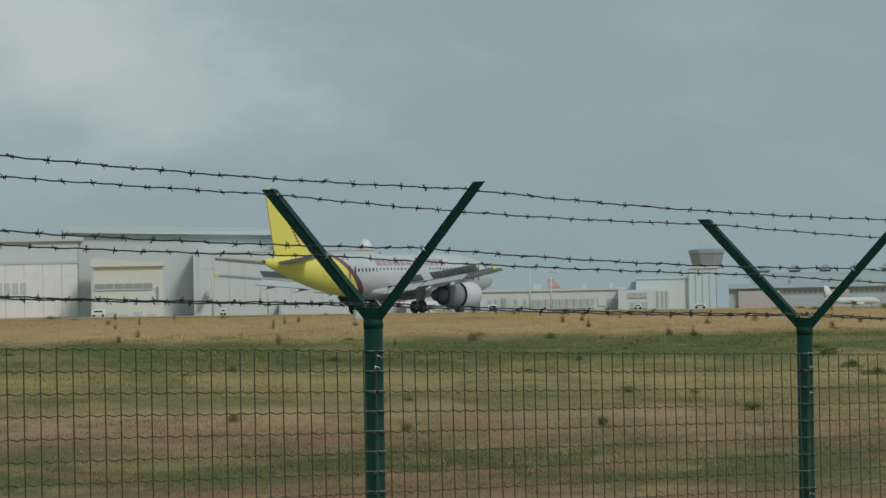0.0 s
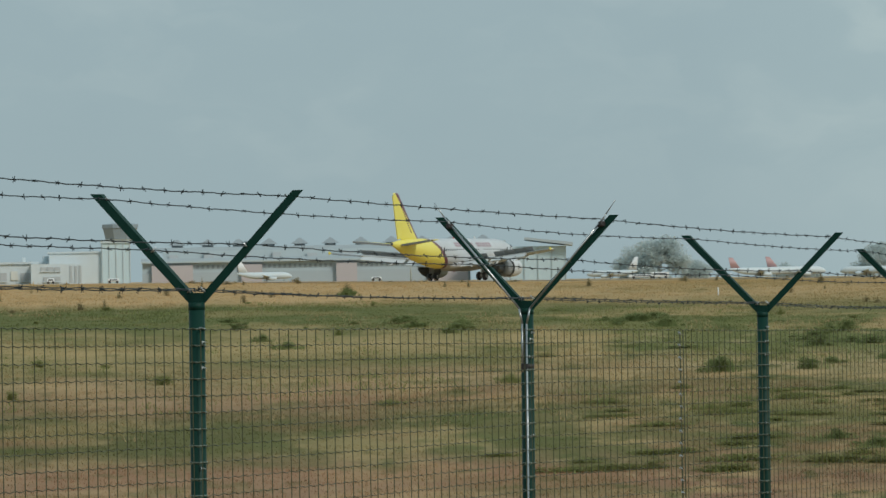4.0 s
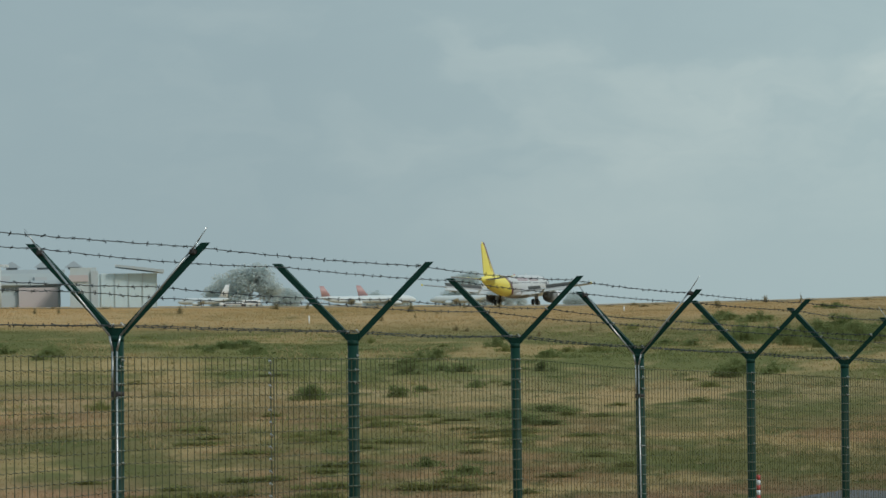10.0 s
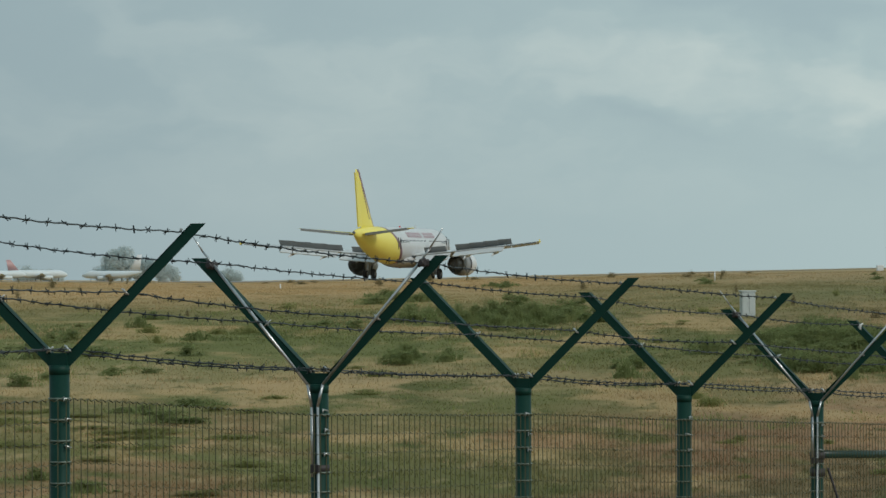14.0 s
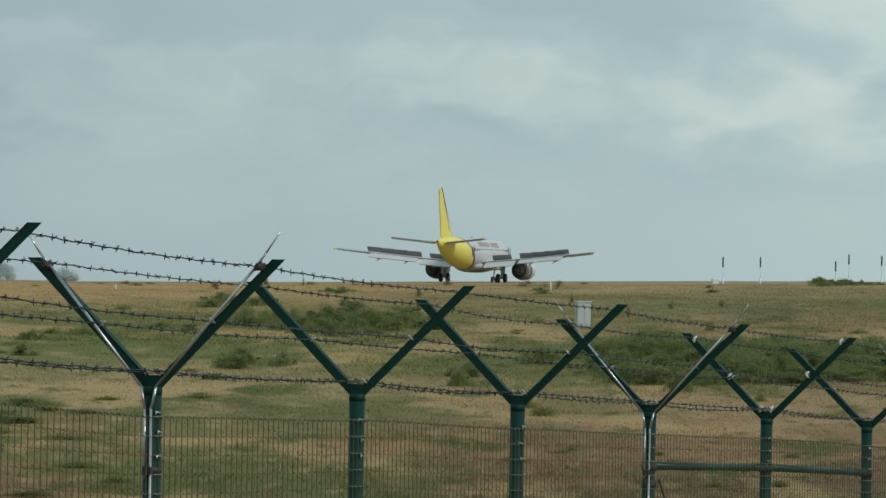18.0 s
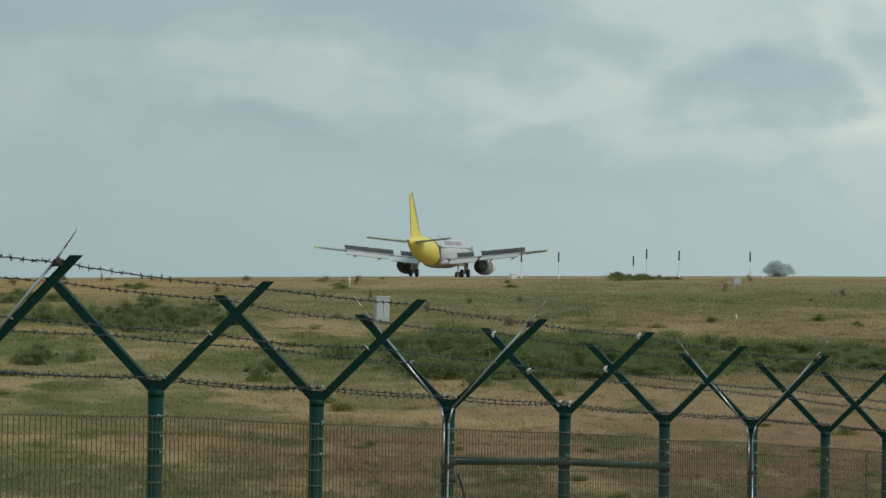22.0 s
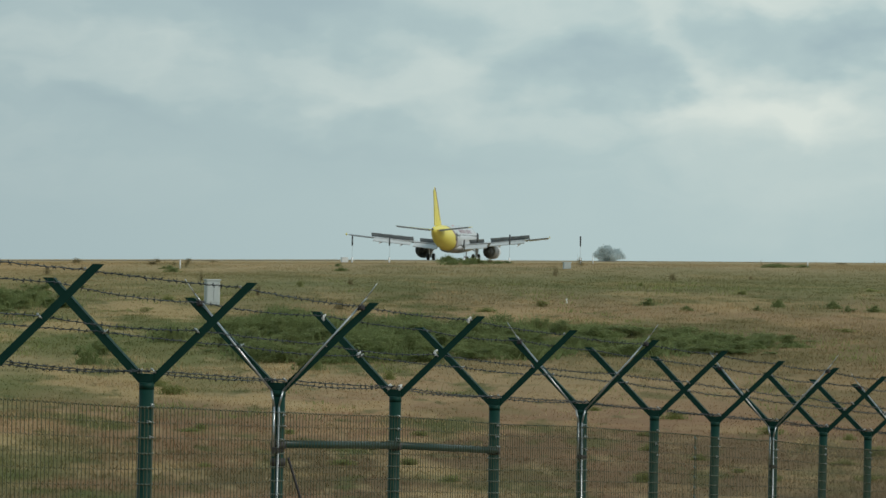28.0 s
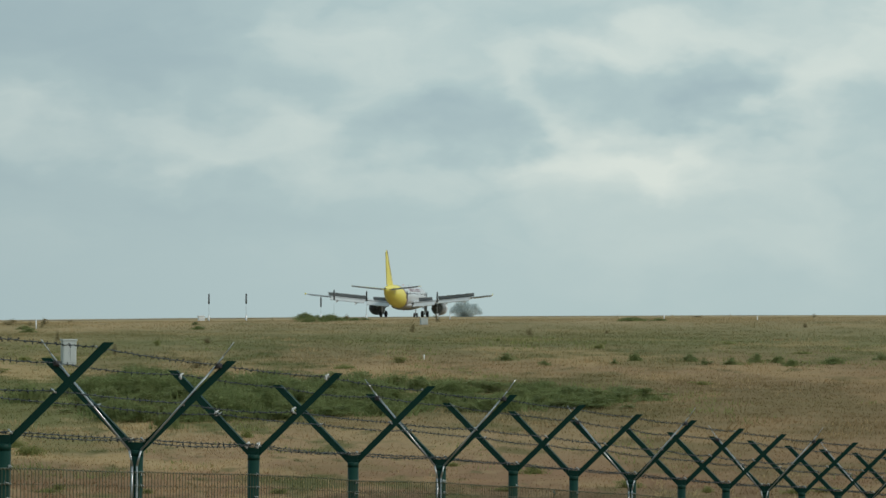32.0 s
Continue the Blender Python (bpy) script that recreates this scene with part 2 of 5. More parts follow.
NACELLE = material("pale_nacelle_paint", (0.62, 0.645, 0.66), 0.42, 0.0, (0.54, 0.55, 0.56), 1.0, 0.5)
RUBBER = material("hazed_tyre_rubber", (0.06, 0.06, 0.062), 0.85, 0.0, (0.08, 0.08, 0.08), 5.0, 0.5)
GLASS_DARK = material("dark_glazing", (0.035, 0.045, 0.055), 0.12)
WHITE_PAINT = material("white_paint", (0.78, 0.79, 0.79), 0.45, 0.0, (0.66, 0.67, 0.67), 0.6, 0.5)
HAZY_RED = material("hazed_red_fin", (0.46, 0.27, 0.27), 0.5, 0.0, (0.42, 0.30, 0.30), 0.3, 0.5)
RED_PAINT = material("red_paint", (0.52, 0.07, 0.06), 0.45, 0.0, (0.40, 0.05, 0.04), 0.8, 0.5)
BLACK_PAINT = material("black_paint", (0.055, 0.060, 0.062), 0.55, 0.0, (0.075, 0.078, 0.08), 6.0, 0.5)
HALL_GREY = material("hazed_grey_sheet_cladding", (0.56, 0.63, 0.65), 0.6, 0.0, (0.52, 0.585, 0.61), 0.05, 0.6, stretch=(3, 3, 0.6))
HALL_BLUE = material("hazed_blue_grey_cladding", (0.47, 0.52, 0.54), 0.55, 0.0, (0.50, 0.54, 0.56), 0.06, 0.6, stretch=(3, 3, 0.6))
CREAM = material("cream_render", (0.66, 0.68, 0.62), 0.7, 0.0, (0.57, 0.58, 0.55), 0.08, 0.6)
PARKED_WHITE = material("hazed_white_aircraft_paint", (0.60, 0.665, 0.685), 0.5, 0.0, (0.55, 0.61, 0.63), 0.3, 0.5)
WALL_WHITE = material("hazed_white_facade", (0.585, 0.65, 0.67), 0.6, 0.0, (0.54, 0.60, 0.62), 0.08, 0.6)
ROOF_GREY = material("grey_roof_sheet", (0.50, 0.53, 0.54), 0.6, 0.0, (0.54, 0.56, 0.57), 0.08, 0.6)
BRICK_RED = material("hazed_red_facade", (0.46, 0.42, 0.425), 0.75, 0.0, (0.50, 0.455, 0.46), 0.1, 0.6)
TERMINAL_GREY = material("hazed_grey_concrete_facade", (0.45, 0.515, 0.53), 0.7, 0.0, (0.42, 0.485, 0.50), 0.06, 0.6)
TERMINAL_BLUE = material("hazed_blue_grey_floor", (0.39, 0.455, 0.485), 0.6, 0.0, (0.42, 0.47, 0.495), 0.08, 0.6)
TOWER_DARK = material("hazed_grey_cab_glass", (0.26, 0.31, 0.335), 0.4, 0.0, (0.29, 0.33, 0.35), 0.3, 0.5)
TERMINAL_DARK = material("hazed_terminal_window", (0.28, 0.32, 0.335), 0.5, 0.0, (0.30, 0.34, 0.35), 0.3, 0.5)
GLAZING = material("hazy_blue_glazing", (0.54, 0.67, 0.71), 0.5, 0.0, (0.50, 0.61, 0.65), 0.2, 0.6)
WINDOW_GREY = material("hazed_window_glass", (0.42, 0.45, 0.46), 0.5, 0.0, (0.46, 0.49, 0.50), 0.3, 0.6)
FAR_LEAF = material("hazed_far_leaf", (0.58, 0.65, 0.65), 0.8, 0.0, (0.61, 0.67, 0.67), 0.3, 0.6, vary=0.05, thin=0.6)
FAR_BARK = material("hazed_far_bark", (0.45, 0.50, 0.50), 0.9, 0.0, (0.3, 0.31, 0.31), 1.0, 0.5)
LEAF = material("shrub_leaf", (0.200, 0.256, 0.096), 0.75, 0.0, (0.28, 0.28, 0.13), 0.9, 0.7, vary=0.25, thin=0.55, gloss=0.15)
WEED = material("weed_leaf", (0.24, 0.21, 0.11), 0.8, 0.0, (0.33, 0.25, 0.14), 0.6, 0.7, vary=0.3, thin=0.45, gloss=0.15)
STRAW = material("pale_dry_stems", (0.46, 0.355, 0.195), 0.85, 0.0, (0.40, 0.28, 0.145), 0.05, 0.7, vary=0.25, thin=0.5, gloss=0.1)
LOW_WEED = material("low_weed_leaf", (0.265, 0.295, 0.105), 0.8, 0.0, (0.36, 0.33, 0.15), 0.9, 0.7, vary=0.2, thin=0.72, gloss=0.1)
ASPHALT = material("asphalt", (0.085, 0.088, 0.095), 0.85, 0.0, (0.115, 0.115, 0.12), 0.4, 0.6, 0.3, 30)
CONCRETE = material("runway_concrete", (0.30, 0.30, 0.29), 0.85, 0.0, (0.24, 0.24, 0.235), 0.05, 0.6, 0.2, 3)


def field_material(name, blades):
    """Dry grass in bands of straw, green and earth, that follow the ground away from the fence."""
    m = bpy.data.materials.new(name)
    m.use_nodes = True
    n, l = m.node_tree.nodes, m.node_tree.links
    b = n["Principled BSDF"]
    b.inputs["Roughness"].default_value = 1.0
    b.inputs["Specular IOR Level"].default_value = 0.05
    co = n.new("ShaderNodeNewGeometry")

    def noise_at(scale, detail, stretch, rough=0.55):
        mp = n.new("ShaderNodeMapping")
        mp.inputs["Rotation"].default_value = (0, 0, radians(18))
        mp.inputs["Scale"].default_value = stretch
        l.new(co.outputs["Position"], mp.inputs[0])
        t = n.new("ShaderNodeTexNoise")
        t.inputs["Scale"].default_value = scale
        t.inputs["Detail"].default_value = detail
        t.inputs["Roughness"].default_value = rough
        l.new(mp.outputs[0], t.inputs["Vector"])
        return t.outputs[0]

    def calc(op, a, c):
        x = n.new("ShaderNodeMath")
        x.operation = op
        for k, v in enumerate((a, c)):
            if isinstance(v, (int, float)):
                x.inputs[k].default_value = v
            else:
                l.new(v, x.inputs[k])
        return x.outputs[0]

    length = n.new("ShaderNodeVectorMath")
    length.operation = "LENGTH"
    off = n.new("ShaderNodeVectorMath")
    off.operation = "MULTIPLY"
    off.inputs[1].default_value = (1, 1, 0)
    l.new(co.outputs["Position"], off.inputs[0])
    l.new(off.outputs[0], length.inputs[0])
    reach = calc("LOGARITHM", calc("MULTIPLY", length.outputs["Value"], 0.025), 10.0)
    side = n.new("ShaderNodeSeparateXYZ")
    l.new(co.outputs["Position"], side.inputs[0])
    bearing = calc("DIVIDE", side.outputs[0], length.outputs["Value"])
    degrees = calc("MULTIPLY", calc("ARCTAN2", side.outputs[0], side.outputs[1]), 57.2958)

    def swath(across, deep, shift, detail=4.0, rough=0.55):
        """Patches that are as long across the slope as they are deep up it."""
        at = n.new("ShaderNodeCombineXYZ")
        l.new(calc("MULTIPLY", degrees, across), at.inputs[0])
        l.new(calc("MULTIPLY", reach, deep), at.inputs[1])
        at.inputs[2].default_value = shift
        t = n.new("ShaderNodeTexNoise")
        t.inputs["Scale"].default_value = 1.0
        t.inputs["Detail"].default_value = detail
        t.inputs["Roughness"].default_value = rough
        l.new(at.outputs[0], t.inputs["Vector"])
        return t.outputs[0]

    def span(v, low, high, to=1.0):
        r = n.new("ShaderNodeMapRange")
        r.inputs["From Min"].default_value = low
        r.inputs["From Max"].default_value = high
        r.inputs["To Max"].default_value = to
        l.new(v, r.inputs[0])
        return r.outputs[0]

    def blend(factor, a, c):
        x = n.new("ShaderNodeMix")
        x.data_type = "RGBA"
        l.new(factor, x.inputs["Factor"])
        l.new(a, x.inputs["A"])
        if isinstance(c, tuple):
            x.inputs["B"].default_value = (*c, 1)
        else:
            l.new(c, x.inputs["B"])
        return x.outputs["Result"]

    warp = calc("MULTIPLY", calc("SUBTRACT", swath(0.16, 3.0, 1.7, 2.0), 0.5), 0.06)
    warp2 = calc("MULTIPLY", calc("SUBTRACT", swath(1.0, 18.0, 5.1), 0.5), 0.05)
    s = calc("ADD", calc("ADD", reach, warp), warp2)
    bands = []
    for stops in FIELD_BANDS:
        ramp = n.new("ShaderNodeValToRGB")
        while len(ramp.color_ramp.elements) < len(stops):
            ramp.color_ramp.elements.new(0.5)
        for e, (p, c) in zip(ramp.color_ramp.elements, stops):
            e.position = p
            e.color = (*c, 1)
        l.new(s, ramp.inputs[0])
        bands.append(ramp.outputs[0])
    stray = calc("MULTIPLY", calc("SUBTRACT", swath(0.5, 9.0, 8.3, 3.0), 0.5), 6.0)
    where = calc("ADD", degrees, stray)
    out = blend(span(where, 8.0, 13.5), bands[0], bands[1])
    out = blend(span(where, 19.5, 25.0), out, bands[2])
    near = span(s, 0.50, 0.34)
    far = span(s, 0.58, 0.68)
    open_part = calc("SUBTRACT", 1.0, calc("MULTIPLY", far, 0.65))
    rough = calc("ADD", calc("MULTIPLY", span(where, 7.0, 13.0), 0.45), 0.55)
    patchy = calc("MULTIPLY", open_part, rough)
    for across, deep, shift, tone, low, high, k, where_k in (
        (0.20, 11.0, 2.0, (0.150, 0.162, 0.060), 0.52, 0.62, 0.65, patchy),
        (0.42, 22.0, 3.0, (0.470, 0.335, 0.172), 0.51, 0.61, 0.70, patchy),
        (0.28, 16.0, 4.0, (0.310, 0.172, 0.102), 0.49, 0.60, 0.55, near),
        (0.70, 30.0, 6.0, (0.104, 0.122, 0.042), 0.55, 0.64, 0.80, patchy),
        (2.0, 60.0, 7.0, (0.096, 0.108, 0.040), 0.58, 0.66, 0.65, patchy),
        (2.2, 64.0, 9.0, (0.440, 0.330, 0.180), 0.57, 0.68, 0.45, patchy),
        (8.0, 150.0, 10.0, (0.140, 0.120, 0.058), 0.52, 0.70, 0.16, None),
    ):
        r = span(swath(across, deep, shift), low, high, k)
        out = blend(calc("MULTIPLY", r, where_k) if where_k else r, out, tone)
    # the far east lies bare and reddish
    bare = calc("MULTIPLY", span(where, 26.0, 33.0, 0.60), span(s, 0.62, 0.54))
    out = blend(bare, out, (0.285, 0.184, 0.106))
    # ground colour slightly darker towards the east
    eastward = n.new("ShaderNodeMapRange")
    eastward.inputs["From Min"].default_value = 0.18
    eastward.inputs["From Max"].default_value = 0.45
    eastward.inputs["To Min"].default_value = 1.0
    eastward.inputs["To Max"].default_value = 0.90
    l.new(bearing, eastward.inputs[0])
    tone = n.new("ShaderNodeHueSaturation")
    l.new(eastward.outputs[0], tone.inputs["Value"])
    l.new(out, tone.inputs["Color"])
    out = tone.outputs[0]
    if blades:
        h = n.new("ShaderNodeHueSaturation")
        r = n.new("ShaderNodeMapRange")
        r.inputs["To Min"].default_value = 1.16
        r.inputs["To Max"].default_value = 1.34
        l.new(co.outputs["Random Per Island"], r.inputs[0])
        l.new(r.outputs[0], h.inputs["Value"])
        l.new(out, h.inputs["Color"])
        out = h.outputs[0]
    l.new(out, b.inputs["Base Color"])
    if blades:
        # light shines through thin blades
        thin = n.new("ShaderNodeBsdfTranslucent")
        l.new(out, thin.inputs["Color"])
        both = n.new("ShaderNodeMixShader")
        both.inputs[0].default_value = 0.5
        l.new(b.outputs[0], both.inputs[1])
        l.new(thin.outputs[0], both.inputs[2])
        l.new(both.outputs[0], n["Material Output"].inputs["Surface"])
    if not blades:
        u = n.new("ShaderNodeBump")
        u.inputs["Strength"].default_value = 0.35
        u.inputs["Distance"].default_value = 0.2
        l.new(noise_at(3.0, 6.0, (1, 1, 1)), u.inputs["Height"])
        l.new(u.outputs[0], b.inputs["Normal"])
    return m


# how far out (log of the distance), and the colour of the ground there: west, middle and east of the meadow
FIELD_BANDS = (
    (
        (0.00, (0.225, 0.150, 0.092)), (0.24, (0.330, 0.205, 0.125)), (0.285, (0.135, 0.130, 0.055)), (0.335, (0.132, 0.128, 0.053)),
        (0.375, (0.285, 0.188, 0.108)), (0.42, (0.430, 0.295, 0.172)), (0.475, (0.215, 0.188, 0.084)), (0.525, (0.390, 0.298, 0.148)),
        (0.585, (0.135, 0.148, 0.056)), (0.640, (0.140, 0.150, 0.058)), (0.672, (0.490, 0.338, 0.176)), (1.00, (0.510, 0.345, 0.178)),
    ),
    (
        (0.00, (0.270, 0.165, 0.100)), (0.22, (0.270, 0.165, 0.100)), (0.27, (0.140, 0.142, 0.054)), (0.36, (0.225, 0.190, 0.084)),
        (0.405, (0.150, 0.152, 0.062)), (0.45, (0.390, 0.300, 0.160)), (0.50, (0.170, 0.178, 0.070)), (0.575, (0.158, 0.168, 0.064)),
        (0.640, (0.215, 0.190, 0.086)), (0.700, (0.450, 0.318, 0.164)), (1.00, (0.470, 0.328, 0.168)),
    ),
    (
        (0.00, (0.165, 0.108, 0.064)), (0.26, (0.165, 0.112, 0.064)), (0.345, (0.190, 0.122, 0.072)), (0.380, (0.305, 0.192, 0.113)),
        (0.43, (0.385, 0.280, 0.152)), (0.47, (0.150, 0.146, 0.062)), (0.535, (0.160, 0.152, 0.066)), (0.570, (0.370, 0.256, 0.142)),
        (0.605, (0.258, 0.203, 0.106)), (0.655, (0.212, 0.200, 0.094)), (0.715, (0.262, 0.226, 0.116)), (0.775, (0.400, 0.310, 0.178)), (1.00, (0.430, 0.330, 0.190)),
    ),
)
FIELD = field_material("dry_grass_field", False)
BLADES = field_material("dry_grass_blades", True)


# ---- mesh helpers ----
def mesh_of(name, bm, mats, smooth=False):
    me = bpy.data.meshes.new(name)
    bm.normal_update()
    bm.to_mesh(me)
    bm.free()
    for m in mats if isinstance(mats, (list, tuple)) else (mats,):
        me.materials.append(m)
    if smooth:
        me.shade_smooth()
    return me


def part(name, bm, mat, parent=None, label="", smooth=False, at=None):
    ob = new(name, bm if isinstance(bm, bpy.types.Mesh) else mesh_of(name, bm, mat, smooth))
    ob.parent = parent
    if at is not None:
        ob.matrix_basis = at
    if label:
        tagged(ob, label=label)
    return ob


def empty(name, m=None):
    ob = new(name)
    ob.empty_display_size = 0.2
    if m is not None:
        ob.matrix_basis = m
    return ob


def box(bm, x0, x1, y0, y1, z0, z1, bevel=0.0, mat=0):
    made = bmesh.ops.create_cube(bm, size=1.0)["verts"]
    for v in made:
        v.co = Vector((x0 + (v.co.x + 0.5) * (x1 - x0), y0 + (v.co.y + 0.5) * (y1 - y0), z0 + (v.co.z + 0.5) * (z1 - z0)))
    faces = {f for v in made for f in v.link_faces}
    for f in faces:
        f.material_index = mat
    if bevel:
        edges = {e for v in made for e in v.link_edges}
        bmesh.ops.bevel(bm, geom=list(edges), offset=bevel, segments=1, affect="EDGES", profile=0.5)


def rod(bm, a, b, r0, r1=None, sides=8, caps=True, mat=0):
    a, b = Vector(a), Vector(b)
    r1 = r0 if r1 is None else r1
    q = (b - a).to_track_quat("Z", "Y")
    rings = []
    for p, r in ((a, r0), (b, r1)):
        rings.append([bm.verts.new(p + q @ Vector((r * math.cos(2 * math.pi * k / sides), r * math.sin(2 * math.pi * k / sides), 0))) for k in range(sides)])
    for k in range(sides):
        f = bm.faces.new((rings[0][k], rings[0][(k + 1) % sides], rings[1][(k + 1) % sides], rings[1][k]))
        f.material_index = mat
        f.smooth = True
    if caps:
        bm.faces.new(rings[0][::-1]).material_index = mat
        bm.faces.new(rings[1]).material_index = mat


def loft(bm, rings, mat=0, caps=True, smooth=True):
    """Skins a row of rings of equal length; each ring is a list of points."""
    made = [[bm.verts.new(p) for p in ring] for ring in rings]
    n = len(made[0])
    for a, b in zip(made, made[1:]):
        for k in range(n):
            f = bm.faces.new((a[k], a[(k + 1) % n], b[(k + 1) % n], b[k]))
            f.material_index = mat
            f.smooth = smooth
    if caps:
        bm.faces.new(made[0][::-1]).material_index = mat
        bm.faces.new(made[-1]).material_index = mat


def polyline_tube(points, radius, sides=4):
    """Vertices and faces of a thin tube along points, for many wires in one mesh."""
    pts = np.array(points, float)
    d = np.gradient(pts, axis=0)
    d /= np.linalg.norm(d, axis=1)[:, None] + 1e-9
    up = np.where(np.abs(d[:, 2:3]) > 0.9, np.array([[1.0, 0, 0]]), np.array([[0, 0, 1.0]]))
    u = np.cross(d, up)
    u /= np.linalg.norm(u, axis=1)[:, None] + 1e-9
    v = np.cross(d, u)
    verts, faces = [], []
    for k in range(sides):
        a = 2 * math.pi * k / sides
        verts.append(pts + radius * (math.cos(a) * u + math.sin(a) * v))
    verts = np.stack(verts, 1).reshape(-1, 3)
    for i in range(len(pts) - 1):
        for k in range(sides):
            faces.append((i * sides + k, i * sides + (k + 1) % sides, (i + 1) * sides + (k + 1) % sides, (i + 1) * sides + k))
    return verts, faces


def wires_mesh(name, runs, mat, sides=4):
    """One mesh out of many (points, radius) runs."""
    verts, faces, base = [], [], 0
    for pts, radius in runs:
        v, f = polyline_tube(pts, radius, sides)
        verts.append(v)
        faces += [tuple(i + base for i in q) for q in f]
        base += len(v)
    me = bpy.data.meshes.new(name)
    me.from_pydata(np.concatenate(verts).tolist(), [], faces)
    me.materials.append(mat)
    me.update()
    return me


# ---- the ground ----
EYE_LEVEL = 2.0
FENCE_XY = np.array([p[:2] for p in POSTS])
FENCE_S = np.concatenate([[0], np.cumsum(np.linalg.norm(np.diff(FENCE_XY, axis=0), axis=1))])
FENCE_FOOT = np.array([p[2] for p in POSTS]) - 2.05
FENCE_WAY = (FENCE_XY[-1] - FENCE_XY[0]) / np.linalg.norm(FENCE_XY[-1] - FENCE_XY[0])
# the slope of the airfield's far rim, by bearing
RIM_BEARING = (-40, -8, 0, 6, 10, 14, 17, 20, 22, 26, 30, 34, 37, 60)
RIM_SLOPE = (0.0, 0.0019, 0.0010, 0.0004, -0.0004, -0.0009, -0.0013, -0.0006, 0.0001, 0.0014, 0.0024, 0.0032, 0.0036, 0.0)


def smooth01(v):
    v = np.clip(v, 0, 1)
    return v * v * (3 - 2 * v)


def ground_z(x, y):
    """The lie of the land: it falls along the fence and rises beyond it to the level of the runway."""
    x, y = np.asarray(x, float), np.asarray(y, float)
    s = (x - FENCE_XY[0, 0]) * FENCE_WAY[0] + (y - FENCE_XY[0, 1]) * FENCE_WAY[1]
    near = np.interp(s, FENCE_S, FENCE_FOOT)
    r = np.hypot(x, y)
    slope = np.interp(np.degrees(np.arctan2(x, y)), RIM_BEARING, RIM_SLOPE)
    far = EYE_LEVEL - 0.2 + slope * r
    z = near + (far - near) * smooth01((r - 34.0) / 230.0) ** 0.9
    swell = 0.10 * np.sin(x * 0.043 + 1.3) * np.sin(y * 0.031 + 0.4) + 0.07 * np.sin(x * 0.11 + y * 0.07)
    return z + swell * smooth01((r - 60) / 80) * (1 - smooth01((r - 200) / 100))


angles = np.radians(np.concatenate([np.linspace(-180, -14, 24), np.linspace(-12, 42, 200), np.linspace(44, 178, 22)]))
radii = np.concatenate([[2.0], np.linspace(8, 60, 24), np.linspace(63, 320, 80), np.geomspace(340, 4200, 24)])
ga, gr = np.meshgrid(angles, radii)
gx, gy = gr * np.sin(ga), gr * np.cos(ga)
gz = ground_z(gx, gy)
na, nr = len(angles), len(radii)
g_verts = np.stack([gx, gy, gz], -1).reshape(-1, 3).tolist() + [[0, 0, float(ground_z(0, 0))]]
g_faces = []
for i in range(nr - 1):
    for k in range(na):
        j = (k + 1) % na
        g_faces.append((i * na + k, (i + 1) * na + k, (i + 1) * na + j, i * na + j))
g_faces += [(nr * na, k, (k + 1) % na) for k in range(na)]
g_mesh = bpy.data.meshes.new("ground")
g_mesh.from_pydata(g_verts, [], g_faces)
g_mesh.materials.append(FIELD)
g_mesh.shade_smooth()
ground = tagged(new("ground", g_mesh), "airfield meadow of dry straw grass with green patches", "ground", kind="structure")


def on_ground(bearing, reach):
    """A place that far from the first standpoint along a bearing in degrees, on the ground."""
    x, y = reach * math.sin(radians(bearing)), reach * math.cos(radians(bearing))
    return Vector((x, y, float(ground_z(x, y))))


def facing(bearing, reach, turn=0.0, sink=0.0):
    """A pose on the ground whose x runs across the line of sight and whose y runs away along it."""
    p = on_ground(bearing, reach)
    return pose(p.x, p.y, p.z - sink, 0, 0, -bearing + turn)


# ---- the runway ----
def strip(name, mat, start, end, width, lift, label, category):
    start, end = Vector(start), Vector(end)
    way = (end - start).normalized()
    side = Vector((way.y, -way.x))
    bm = bmesh.new()
    rows = []
    steps = max(8, int((end - start).length / 12))
    for k in range(steps + 1):
        c = start + (end - start) * (k / steps)
        row = []
        for e in (-0.5, -0.25, 0, 0.25, 0.5):
            q = c + side * width * e
            z = float(ground_z(q.x, q.y)) + lift
            row.append(bm.verts.new((q.x, q.y, z)))
        rows.append(row)
    for a, b in zip(rows, rows[1:]):
        for k in range(4):
            bm.faces.new((a[k], a[k + 1], b[k + 1], b[k]))
    ob = part(name, bm, mat)
    return tagged(ob, label, category, kind="structure")


strip("runway", CONCRETE, (-140, 235), (700, 1010), 60, 0.05, "pale concrete runway across the meadow", "runway")


# ---- the fence ----
def along(i):
    """The post at a place in the row, carried on past both ends."""
    if i < 0:
        a, b = Vector(POSTS[0]), Vector(POSTS[1])
        return a + (b - a) * i
    if i >= len(POSTS):
        a, b = Vector(POSTS[-3]), Vector(POSTS[-1])
        return b + (b - a) * 0.5 * (i - len(POSTS) + 1)
    return Vector(POSTS[i])


FIRST, LAST = -2, 28
ROW = {i: along(i) for i in range(FIRST, LAST + 1)}
ARM_OUT, ARM_UP = 0.450, 0.437
ARM_GROW = {-2: 1.06, -1: 1.06, 0: 1.012, 2: 1.045, 3: 1.015}
ARM_NARROW = {-2: 0.92, -1: 0.92, 0: 0.905, 1: 0.955}
EARTHED = {i for i in range(FIRST, LAST + 1) if i % 3 == 2}


def normal_at(i):
    a, b = along(i - 1), along(i + 1)
    d = Vector((b.x - a.x, b.y - a.y, 0)).normalized()
    return Vector((d.y, -d.x, 0))


fence = tagged(empty("security_fence", Matrix.Translation(POSTS[0])), "dark green mesh security fence with Y-shaped posts and barbed wire", "fence")
FENCE_AT = Vector(POSTS[0])


